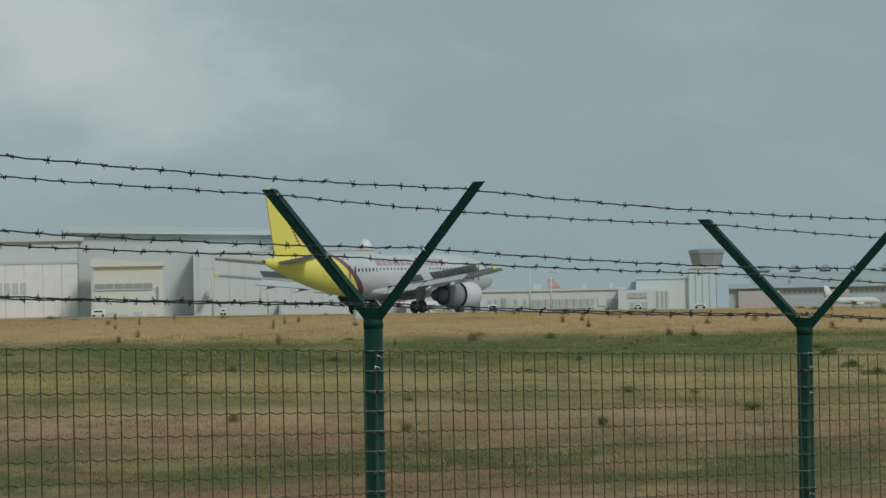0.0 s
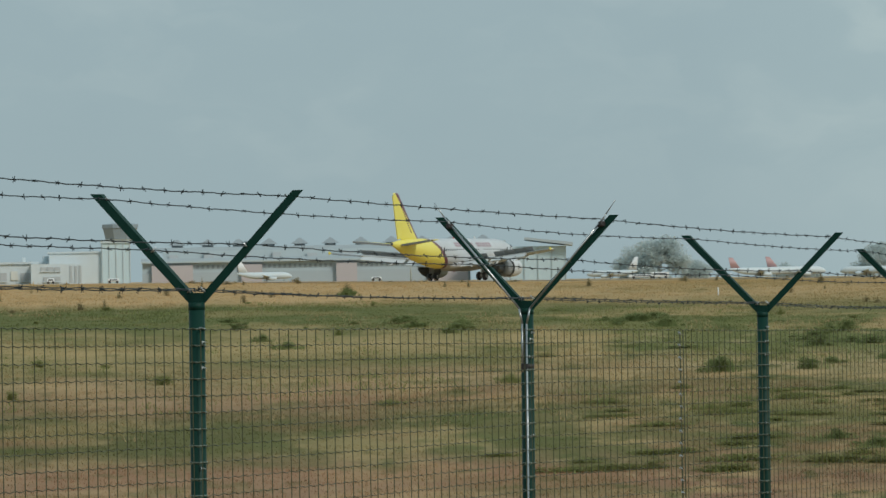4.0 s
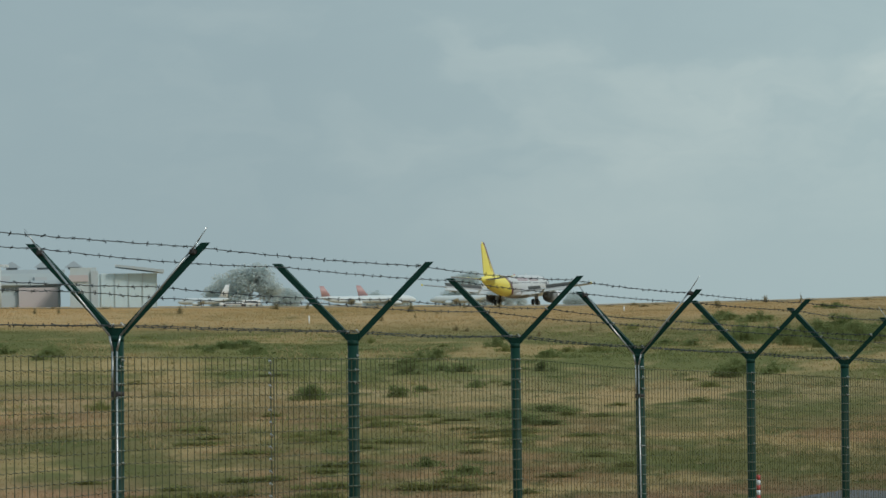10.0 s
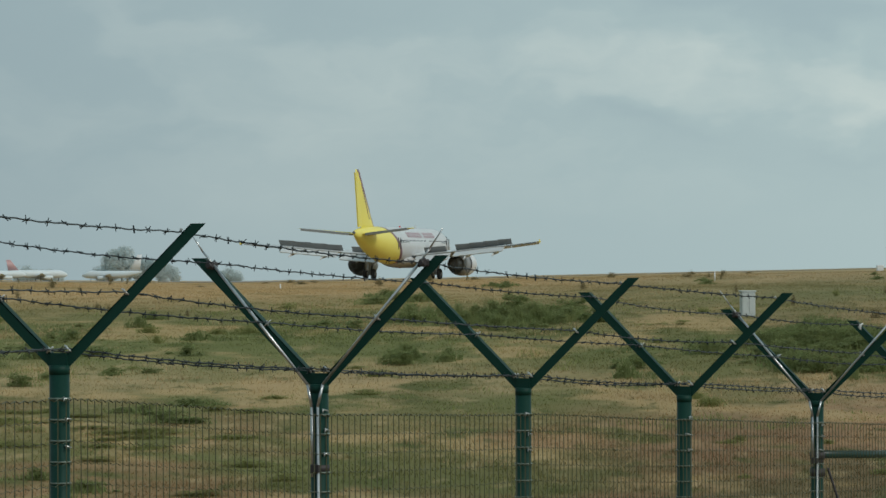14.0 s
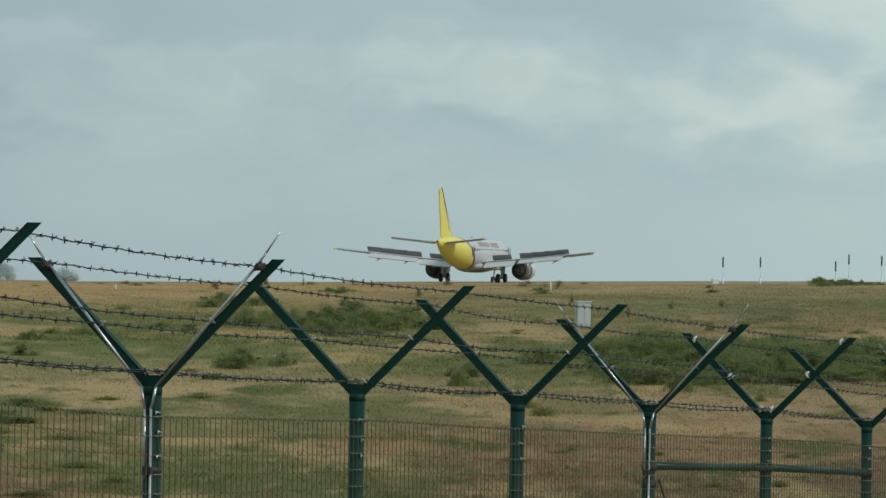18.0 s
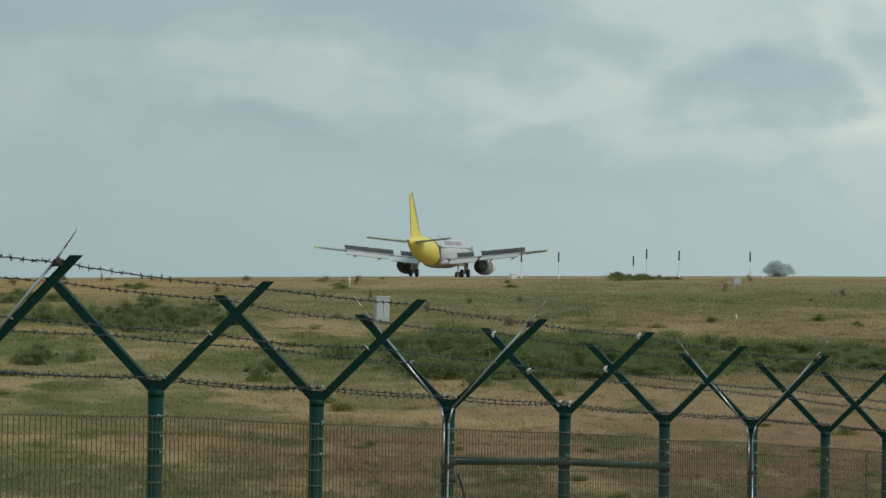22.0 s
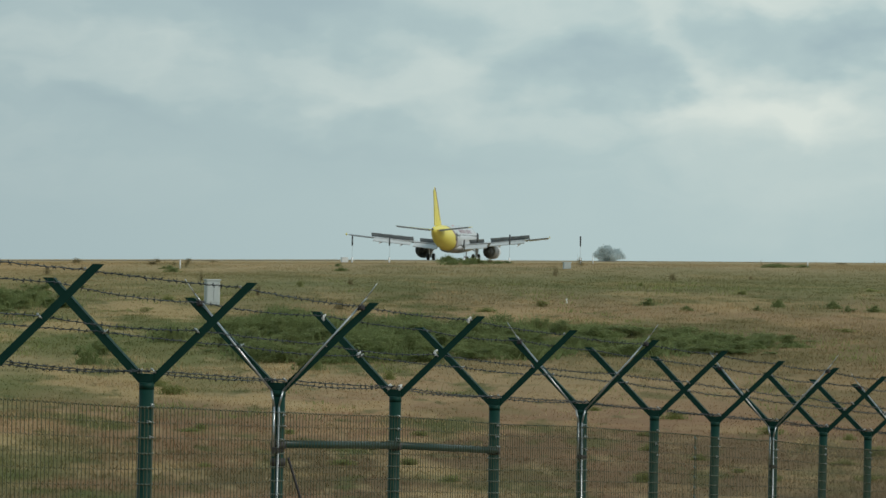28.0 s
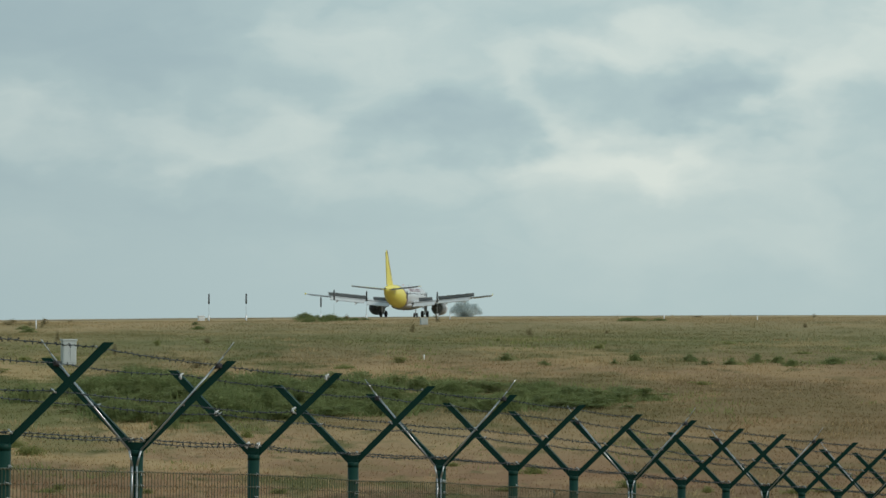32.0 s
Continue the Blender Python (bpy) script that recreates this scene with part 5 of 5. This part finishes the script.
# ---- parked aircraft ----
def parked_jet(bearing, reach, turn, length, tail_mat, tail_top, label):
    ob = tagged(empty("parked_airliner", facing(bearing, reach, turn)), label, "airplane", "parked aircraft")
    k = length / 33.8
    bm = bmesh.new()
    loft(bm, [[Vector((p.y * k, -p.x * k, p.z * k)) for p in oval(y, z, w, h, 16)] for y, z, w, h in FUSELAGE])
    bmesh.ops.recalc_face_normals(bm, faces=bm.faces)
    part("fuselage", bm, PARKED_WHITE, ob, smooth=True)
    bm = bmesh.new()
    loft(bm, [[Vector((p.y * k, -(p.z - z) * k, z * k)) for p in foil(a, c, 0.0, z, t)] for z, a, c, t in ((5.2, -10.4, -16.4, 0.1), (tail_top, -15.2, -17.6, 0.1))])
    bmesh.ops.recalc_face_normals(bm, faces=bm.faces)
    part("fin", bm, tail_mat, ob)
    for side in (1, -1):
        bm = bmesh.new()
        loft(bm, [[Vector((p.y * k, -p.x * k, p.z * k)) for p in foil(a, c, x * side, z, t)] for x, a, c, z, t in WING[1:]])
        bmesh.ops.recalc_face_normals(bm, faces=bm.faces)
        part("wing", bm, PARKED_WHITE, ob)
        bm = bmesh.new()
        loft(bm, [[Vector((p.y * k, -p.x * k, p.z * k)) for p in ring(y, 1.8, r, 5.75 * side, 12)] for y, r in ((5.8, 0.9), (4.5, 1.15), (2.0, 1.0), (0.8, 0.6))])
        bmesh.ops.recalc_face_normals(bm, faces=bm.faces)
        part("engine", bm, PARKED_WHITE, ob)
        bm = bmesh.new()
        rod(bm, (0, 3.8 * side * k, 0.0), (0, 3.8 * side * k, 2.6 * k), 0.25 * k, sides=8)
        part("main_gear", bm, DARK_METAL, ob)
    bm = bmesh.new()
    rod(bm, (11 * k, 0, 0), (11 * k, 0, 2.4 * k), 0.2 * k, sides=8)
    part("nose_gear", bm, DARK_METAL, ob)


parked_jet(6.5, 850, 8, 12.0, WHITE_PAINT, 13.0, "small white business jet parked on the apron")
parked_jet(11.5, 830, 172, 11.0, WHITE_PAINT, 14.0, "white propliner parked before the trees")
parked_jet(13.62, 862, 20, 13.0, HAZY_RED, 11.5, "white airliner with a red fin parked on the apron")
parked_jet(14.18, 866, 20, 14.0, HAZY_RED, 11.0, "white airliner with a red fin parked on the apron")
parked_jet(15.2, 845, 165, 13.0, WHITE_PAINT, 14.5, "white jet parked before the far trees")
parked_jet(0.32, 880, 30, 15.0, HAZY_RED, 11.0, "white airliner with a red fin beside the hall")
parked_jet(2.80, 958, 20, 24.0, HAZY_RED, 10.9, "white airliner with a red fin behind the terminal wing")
# apron vehicles
for bearing, w, h in ((-4.4, 3.0, 1.6), (-2.6, 1.2, 1.4), (1.3, 2.0, 1.5), (3.4, 1.6, 1.2), (4.3, 2.5, 1.0), (8.1, 2.2, 0.9), (11.95, 6.0, 0.9), (12.2, 4.0, 1.4)):
    van = tagged(empty("apron_vehicle", facing(bearing, 845)), "small white apron service vehicle", "vehicle", "apron vehicles")
    bm = bmesh.new()
    box(bm, -w / 2, w / 2, -0.8, 0.8, 0.3, h, 0.12)
    part("body", bm, WHITE_PAINT, van)
    bm = bmesh.new()
    box(bm, -w * 0.3, w * 0.3, -0.82, 0.82, h * 0.62, h * 0.85)
    part("window", bm, GLASS_DARK, van)
    for dx in (-w * 0.32, w * 0.32):
        bm = bmesh.new()
        rod(bm, (dx, -0.85, 0.3), (dx, 0.85, 0.3), 0.3, sides=10)
        part("wheel", bm, RUBBER, van)


# ---- trees ----
def leaf_cloud(bm_verts, bm_faces, centre, radii, count, size, rng):
    for _ in range(count):
        d = Vector((rng.gauss(0, 1), rng.gauss(0, 1), rng.gauss(0, 1))).normalized() * (rng.random() ** 0.45)
        p = Vector((centre[0] + d.x * radii[0], centre[1] + d.y * radii[1], centre[2] + d.z * radii[2]))
        u = Vector((rng.gauss(0, 1), rng.gauss(0, 1), rng.gauss(0, 1))).normalized()
        v = u.orthogonal().normalized()
        s = size * rng.uniform(0.6, 1.4)
        k = len(bm_verts)
        bm_verts += [tuple(p - u * s), tuple(p + v * s * 0.5), tuple(p + u * s), tuple(p - v * s * 0.5)]
        bm_faces.append((k, k + 1, k + 2, k + 3))


def mesh_from(name, verts, faces, mat):
    me = bpy.data.meshes.new(name)
    me.from_pydata(verts, [], faces)
    me.materials.append(mat)
    me.update()
    return me


def tree(bearing, reach, width, height, seed, label):
    rng = random.Random(seed)
    ob = tagged(empty("tree", facing(bearing, reach, rng.uniform(0, 360), 0.2)), label, "tree", "far trees")
    bm = bmesh.new()
    rod(bm, (0, 0, 0), (0.1, 0, height * 0.5), height * 0.035, height * 0.02, 8)
    limbs = []
    for k in range(7):
        a = k * 2.4 + rng.uniform(-0.4, 0.4)
        z = height * rng.uniform(0.14, 0.4)
        tip = Vector((math.cos(a) * width * rng.uniform(0.18, 0.4), math.sin(a) * width * rng.uniform(0.18, 0.4), z + height * rng.uniform(0.15, 0.35)))
        rod(bm, (0, 0, z), tip, height * 0.016, height * 0.006, 6)
        limbs.append(tip)
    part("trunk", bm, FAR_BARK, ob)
    verts, faces = [], []
    for k in range(26):
        u = rng.random()
        a, q = rng.uniform(0, 6.28), width * 0.40 * math.sqrt(rng.random()) * (1 - 0.55 * u * u)
        w = width * rng.uniform(0.11, 0.19)
        leaf_cloud(verts, faces, (q * math.cos(a), q * math.sin(a), height * (0.10 + 0.76 * u)), (w, w, w * rng.uniform(0.6, 0.9)), 230, width * 0.018, rng)
    for tip in limbs:
        leaf_cloud(verts, faces, tip, (width * 0.13,) * 3, 140, width * 0.017, rng)
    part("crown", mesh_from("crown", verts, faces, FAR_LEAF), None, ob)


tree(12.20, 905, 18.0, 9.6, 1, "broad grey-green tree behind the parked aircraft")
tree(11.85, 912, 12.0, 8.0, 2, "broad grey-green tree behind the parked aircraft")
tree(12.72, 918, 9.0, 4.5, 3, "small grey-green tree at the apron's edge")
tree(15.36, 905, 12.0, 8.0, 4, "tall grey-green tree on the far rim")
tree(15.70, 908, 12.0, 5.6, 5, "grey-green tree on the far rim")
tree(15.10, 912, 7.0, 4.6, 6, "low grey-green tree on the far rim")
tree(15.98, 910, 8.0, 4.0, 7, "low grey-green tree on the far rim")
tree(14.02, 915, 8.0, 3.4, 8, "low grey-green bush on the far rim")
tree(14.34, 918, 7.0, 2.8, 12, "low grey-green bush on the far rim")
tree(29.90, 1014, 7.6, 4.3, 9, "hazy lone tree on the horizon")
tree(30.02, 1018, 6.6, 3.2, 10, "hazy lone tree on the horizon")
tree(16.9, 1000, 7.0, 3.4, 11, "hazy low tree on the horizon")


# ---- things in the meadow ----
def marker_pole(bearing, reach, height, dark):
    ob = tagged(empty("marker_pole", facing(bearing, reach, 0, 0.05)), "slim white pole with a black upper sleeve", "pole", "marker poles on the rim")
    bm = bmesh.new()
    rod(bm, (0, 0, 0), (0, 0, height), 0.012, sides=8)
    part("stem", bm, HALL_GREY, ob)
    bm = bmesh.new()
    rod(bm, (0, 0, 0), (0, 0, 0.42), 0.075, 0.06, 8)
    part("base", bm, WHITE_PAINT, ob)
    bm = bmesh.new()
    rod(bm, (0, 0, height - dark), (0, 0, height), 0.05, sides=8)
    rod(bm, (0, 0, height), (0, 0, height + 0.05), 0.05, 0.02, 8)
    part("sleeve", bm, BLACK_PAINT, ob, "black sleeve")


for bearing, reach, height in ((25.90, 266, 1.75), (26.41, 266, 1.75), (27.44, 269, 1.5), (27.62, 269, 1.95), (28.06, 267, 1.85), (29.03, 267, 1.75)):
    marker_pole(bearing, reach, height, 0.60)


def cabinet(bearing, reach, width, height, mat, label):
    ob = tagged(empty("equipment_cabinet", facing(bearing, reach, 12, 0.05)), label, "cabinet")
    bm = bmesh.new()
    box(bm, -width / 2, width / 2, -width * 0.4, width * 0.4, 0.06, height, 0.012)
    part("body", bm, mat, ob)
    bm = bmesh.new()
    box(bm, -width * 0.56, width * 0.56, -width * 0.46, width * 0.46, height, height + 0.06, 0.012)
    part("lid", bm, mat, ob)
    for s in (-1, 1):
        bm = bmesh.new()
        x0, x1 = sorted((s * width * 0.03, s * width * 0.44))
        box(bm, x0, x1, -width * 0.43, -width * 0.4, 0.14, height - 0.06, 0.006)
        door = part("door", bm, mat, ob)
        bm = bmesh.new()
        box(bm, s * width * 0.08 - 0.01, s * width * 0.08 + 0.01, -width * 0.46, -width * 0.43, height * 0.45, height * 0.6)
        part("handle", bm, ROOF_GREY, door)
    bm = bmesh.new()
    box(bm, -width * 0.6, width * 0.6, -width * 0.5, width * 0.5, -0.1, 0.06, 0.01)
    part("plinth", bm, CONCRETE, ob)


GREY_BOX = material("pale_grey_cabinet_paint", (0.50, 0.54, 0.53), 0.5, 0.0, (0.40, 0.44, 0.43), 3.0, 0.5)
cabinet(23.74, 158, 0.50, 0.92, GREY_BOX, "pale grey equipment cabinet standing in the grass")
cabinet(28.73, 225, 0.38, 0.36, GREY_BOX, "small pale grey equipment box in the grass")
cabinet(-0.65, 225, 0.58, 0.50, GREY_BOX, "small pale grey equipment box in the straw")
cabinet(25.8, 268, 0.40, 0.35, WHITE_PAINT, "small white equipment box on the rim")


def white_peg(bearing, reach, height):
    ob = tagged(empty("boundary_peg", facing(bearing, reach, 0, 0.05)), "short white marker peg in the grass", "marker", "white pegs")
    bm = bmesh.new()
    rod(bm, (0, 0, 0), (0, 0, height), 0.036, 0.032, 8)
    part("stake", bm, WHITE_PAINT, ob)
    bm = bmesh.new()
    rod(bm, (0, 0, height), (0, 0, height + 0.03), 0.040, 0.022, 8)
    part("cap", bm, WHITE_PAINT, ob)


for bearing, reach, height in ((23.49, 227, 0.5), (28.43, 161, 0.21), (13.04, 195, 0.42), (32.05, 240, 0.35), (29.16, 250, 0.5), (17.6, 232, 0.3), (33.3, 236, 0.3)):
    white_peg(bearing, reach, height)

# red and white post by the service road
post_thing = tagged(empty("striped_marker_post", facing(19.51, 65.6, 0, 0.02)), "red and white banded marker post beside the road", "marker post")
for k in range(6):
    bm = bmesh.new()
    rod(bm, (0, 0, k * 0.084), (0, 0, (k + 1) * 0.084), 0.036, sides=12)
    part("band", bm, RED_PAINT if k % 2 else WHITE_PAINT, post_thing, "red band" if k % 2 else "white band")
strip("service_road", ASPHALT, (22.0, 59.2), (25.6, 63.0), 3.6, 0.03, "dark asphalt service road inside the fence", "road")


# ---- shrubs, weeds and grass ----
# bearing, reach, width, height
SHRUBS_A = (
    (-6.07, 211, 1.2, 0.8), (-0.42, 213, 0.5, 0.4), (-1.53, 214, 0.4, 0.4),
    (1.00, 176, 0.8, 0.4), (-1.90, 200, 0.3, 0.6), (2.84, 175, 0.5, 0.2),
    (3.82, 177, 0.6, 0.4), (7.76, 208, 1.0, 0.6), (4.17, 176, 0.4, 0.5),
    (5.99, 156, 1.3, 0.4), (9.30, 150, 0.9, 0.6), (6.76, 136, 1.4, 0.4),
    (11.39, 158, 0.9, 0.3), (14.89, 134, 1.3, 0.7), (8.44, 152, 1.7, 0.4),
    (9.21, 148, 0.9, 0.5), (7.67, 212, 0.8, 0.5), (18.40, 152, 1.3, 0.4),
    (19.09, 186, 3.5, 0.7), (14.97, 130, 2.4, 0.5), (14.99, 77, 1.1, 0.3),
    (12.76, 128, 1.3, 0.2), (15.79, 154, 1.1, 0.5), (10.96, 183, 0.8, 0.4),
)
SHRUBS_B = (
    (12.90, 113, 1.7, 0.6), (14.42, 116, 1.5, 0.5), (15.45, 118, 0.7, 0.3),
    (15.95, 119, 0.8, 0.2), (16.55, 133, 1.0, 0.4), (19.13, 124, 1.3, 0.6),
    (19.74, 124, 0.8, 0.4), (20.77, 161, 4.0, 0.8), (21.94, 117, 1.0, 0.6),
    (16.35, 99, 1.7, 0.3), (11.95, 154, 2.4, 0.5), (19.15, 122, 1.2, 0.6),
    (19.69, 123, 0.6, 0.3), (20.67, 153, 3.6, 0.8), (22.16, 118, 0.9, 0.4),
    (24.30, 126, 1.8, 0.8), (25.09, 126, 2.4, 1.1), (26.03, 126, 2.2, 0.9),
    (16.39, 99, 1.7, 0.2), (25.41, 154, 0.8, 0.4), (23.85, 116, 1.6, 0.8),
    (24.71, 116, 1.9, 0.9), (25.51, 118, 1.9, 0.9), (26.32, 119, 1.8, 0.8),
)
SHRUBS_C = (
    (27.15, 123, 1.7, 0.7), (27.78, 121, 1.1, 0.5),
    (20.74, 159, 3.9, 0.9), (20.60, 223, 1.8, 0.4),
    (27.62, 394, 4.3, 0.8), (23.34, 220, 1.2, 0.4),
    (26.12, 121, 0.9, 0.5), (31.05, 127, 1.0, 0.2), (25.65, 228, 0.9, 0.4),
    (31.81, 235, 2.2, 0.3),
    (31.03, 128, 0.8, 0.4), (27.54, 239, 2.9, 0.5),
)


def shrub_meshes(name, mat, count, size, upright, seeds, spread=0.21):
    """Shrubs one metre wide and high: leaves on uneven clumps that thin out and sink towards the rim."""
    made = []
    for seed in seeds:
        rng = random.Random(seed)
        verts, faces = [], []
        for _ in range(12):
            a, q = rng.uniform(0, 6.28), min(2.2 * spread, abs(rng.gauss(0, spread)))
            w = (rng.uniform(0.09, 0.19) + (0.21 - spread) * 0.8) * max(0.35, 1 - q)
            c = (q * math.cos(a), q * math.sin(a), rng.uniform(0.10, 0.74) * max(0.2, 1 - q * 1.5))
            leaf_cloud(verts, faces, c, (w, w, w * upright), count // 12, size, rng)
        for _ in range(count // 6):
            a, q = rng.uniform(0, 6.28), min(0.42, abs(rng.gauss(0, spread * 1.3)))
            x, y = q * math.cos(a), q * math.sin(a)
            h = rng.uniform(0.4, 1.0) * max(0.2, 1 - q * 1.2)
            k = len(verts)
            verts += [(x - 0.009, y, -0.05), (x + 0.009, y, -0.05), (x + rng.uniform(-0.12, 0.12), y + rng.uniform(-0.12, 0.12), h)]
            faces.append((k, k + 1, k + 2))
        made.append(mesh_from(name, verts, faces, mat))
    return made


GREEN_SHRUBS = shrub_meshes("shrub", LEAF, 1200, 0.026, 1.0, (31, 32, 33, 34, 35, 36))
BROWN_WEEDS = shrub_meshes("weed_clump", WEED, 420, 0.028, 1.3, (41, 42, 43, 44), 0.13)
LOW_WEEDS = shrub_meshes("weed_clump", LOW_WEED, 700, 0.026, 0.9, (51, 52, 53, 54), 0.14)
rng = random.Random(11)


def plant(kinds, name, bearing, reach, width, height, label, category, group):
    p = on_ground(bearing, reach)
    ob = new(name, rng.choice(kinds))
    ob.matrix_basis = Matrix.Translation(p) @ Matrix.Rotation(rng.uniform(0, 6.28), 4, "Z") @ Matrix.Diagonal((width * 1.2, width * 1.2, height * 1.25, 1))
    return tagged(ob, label, category, group)


for bearing, reach, width, height in SHRUBS_A + SHRUBS_B + SHRUBS_C:
    if width > 0.85:
        # a thicket is several bushes of about a metre
        for _ in range(1 + int(width * 1.3)):
            off = rng.gauss(0, 0.30) * width
            plant(GREEN_SHRUBS, "shrub", bearing + math.degrees(off / reach), reach + rng.gauss(0, 0.028) * reach, rng.uniform(0.75, 1.4) * min(1.4, 0.6 + width * 0.32), height * rng.uniform(0.5, 1.0), "green wild shrub in the dry meadow", "shrub", "wild shrubs")
    else:
        plant(BROWN_WEEDS if reach > 140 else GREEN_SHRUBS, "weed_clump", bearing, reach, width, height, "brownish green weed clump in the straw", "weed", "weed clumps")


def second_view(bearing, reach):
    """Bearing and distance from the first standpoint of a place seen from the second."""
    x, y = 4.31 + reach * math.sin(radians(bearing)), 13.70 + reach * math.cos(radians(bearing))
    return math.degrees(math.atan2(x, y)), math.hypot(x, y)


# the long belt of scrub beyond the braced bays
for _ in range(105):
    u = rng.random() ** 1.2
    b, r = second_view(24.6 + 7.8 * u, rng.uniform(99 + 7 * u, 123 - 5 * u))
    plant(GREEN_SHRUBS, "shrub", b, r, rng.uniform(1.3, 2.7), rng.uniform(0.34, 0.76) * (1.1 - 0.45 * u), "green wild shrub in a belt of scrub", "shrub", "wild shrubs")
for at, width, height in ((30.70, 0.9, 0.32), (31.24, 0.5, 0.24), (32.26, 0.45, 0.22), (32.55, 0.55, 0.34), (33.35, 0.7, 0.32), (33.55, 0.7, 0.28), (33.95, 0.8, 0.28), (34.30, 0.6, 0.38), (34.62, 0.8, 0.34), (34.80, 0.7, 0.30), (35.40, 0.9, 0.32), (36.10, 0.7, 0.30)):
    b, r = second_view(at, rng.gauss(143, 1.5))
    plant(GREEN_SHRUBS, "shrub", b, r, width, height, "low dark shrub in the brown meadow", "shrub", "wild shrubs")
for _ in range(28):
    b, r = second_view(rng.uniform(24, 36), rng.uniform(60, 76))
    plant(LOW_WEEDS, "weed_clump", b, r, rng.uniform(0.3, 0.8), rng.uniform(0.08, 0.2), "low green weed clump on bare earth", "weed", "weed clumps")
for _ in range(20):
    plant(GREEN_SHRUBS, "shrub", 20.7 + rng.gauss(0, 0.6), rng.gauss(157, 5), rng.uniform(0.7, 1.4), rng.uniform(0.3, 0.7), "green wild shrub in a belt of scrub", "shrub", "wild shrubs")
for _ in range(62):
    plant(BROWN_WEEDS, "weed_clump", rng.uniform(-7, 37), rng.uniform(165, 262), rng.uniform(0.25, 0.7), rng.uniform(0.2, 0.55), "brownish green weed clump in the straw", "weed", "weed clumps")
for _ in range(78):
    plant(LOW_WEEDS, "weed_clump", rng.uniform(-7, 37), rng.uniform(92, 185), rng.uniform(0.4, 1.3), rng.uniform(0.08, 0.34), "low green weed clump in the meadow", "weed", "weed clumps")

# a low thicket on the rim
for _ in range(9):
    plant(GREEN_SHRUBS, "shrub", rng.uniform(27.45, 28.05), rng.uniform(248, 262), rng.uniform(0.7, 1.3), rng.uniform(0.14, 0.30), "low green shrub on the meadow's rim", "shrub", "wild shrubs")
# tufts on the far rim
for _ in range(48):
    plant(BROWN_WEEDS, "weed_clump", rng.uniform(-7, 36), rng.uniform(240, 285), rng.uniform(0.4, 1.6), rng.uniform(0.10, 0.32), "brownish weed tuft on the meadow's rim", "weed", "weed clumps")
# a greener corner behind the nearer bays
for _ in range(48):
    plant(LOW_WEEDS, "weed_clump", rng.triangular(9.5, 18.5, 14), rng.uniform(68, 100), rng.uniform(0.9, 2.2), rng.uniform(0.06, 0.17), "low green weed clump in the meadow", "weed", "weed clumps")


def grass_field(name, count, blades, near, far, tall, spread, sway, seed, mat, label, patchy=0):
    """Tufts of blades, higher and lower in patches, in one mesh."""
    g = np.random.default_rng(seed)
    bearing = np.radians(g.uniform(-8.5, 38, count))
    reach = near + (far - near) * g.random(count)
    x, y = reach * np.sin(bearing), reach * np.cos(bearing)
    if patchy:
        # only where a slow swell of the land is high (1) or low (-1)
        az, s = np.degrees(np.arctan2(x, y)), np.log10(reach / 40)
        swell = np.sin(az * 1.1 + 1.9 * np.sin(s * 24)) + np.sin(s * 52 + 1.3 * np.sin(az * 0.6)) + 0.8 * np.sin(az * 2.9 + s * 33)
        keep = (swell * patchy > 0.7) & (reach < 190)
        x, y, reach = x[keep], y[keep], reach[keep]
        count = len(x)
    z = ground_z(x, y)
    tuft = g.uniform(0.5, 1.3, count) * (0.75 + 0.35 * np.sin(x * 0.21 + 2.0 * np.sin(y * 0.05)) * np.sin(y * 0.13 + 1.7 * np.sin(x * 0.07)))
    x, y, z, tuft = (np.repeat(v, blades) for v in (x, y, z, tuft))
    n = len(x)
    bx, by = x + g.normal(0, spread, n), y + g.normal(0, spread, n)
    h = tall * tuft * g.uniform(0.5, 1.15, n)
    w = 0.008 + 0.00008 * np.repeat(reach, blades)
    a = g.uniform(0, np.pi, n)
    lean = g.normal(0, sway, (n, 2)) * h[:, None]
    v = np.empty((n, 3, 3))
    v[:, 0] = np.stack([bx - w * np.cos(a), by - w * np.sin(a), z - 0.02], 1)
    v[:, 1] = np.stack([bx + w * np.cos(a), by + w * np.sin(a), z - 0.02], 1)
    v[:, 2] = np.stack([bx + lean[:, 0], by + lean[:, 1], z + h], 1)
    me = bpy.data.meshes.new(name)
    me.vertices.add(n * 3)
    me.vertices.foreach_set("co", v.ravel())
    me.loops.add(n * 3)
    me.loops.foreach_set("vertex_index", np.arange(n * 3, dtype=np.int32))
    me.polygons.add(n)
    me.polygons.foreach_set("loop_start", np.arange(0, n * 3, 3, dtype=np.int32))
    me.materials.append(mat)
    me.update(calc_edges=True)
    return tagged(new(name, me), label, "grass", kind="stuff")


grass_field("meadow_grass", 84000, 12, 62, 268, 0.070, 0.30, 0.6, 3, BLADES, "dry straw-coloured and olive meadow grass")
grass_field("tall_grass", 500, 5, 120, 278, 0.30, 0.12, 0.35, 4, BLADES, "taller dry stalks in the meadow")
grass_field("green_tussocks", 7000, 10, 90, 205, 0.17, 0.22, 0.5, 5, LOW_WEED, "soft green grass tussocks in patches", 1)
grass_field("straw_tussocks", 7000, 10, 80, 200, 0.16, 0.24, 0.6, 6, STRAW, "pale dry straw tussocks in patches", -1)


# ---- what moves ----
def motions():
    walk(airliner, [(t, pose(x, y, float(ground_z(x, y)) + 0.06, 0, 0, -heading)) for t, x, y, heading in FLIGHT])


motions()
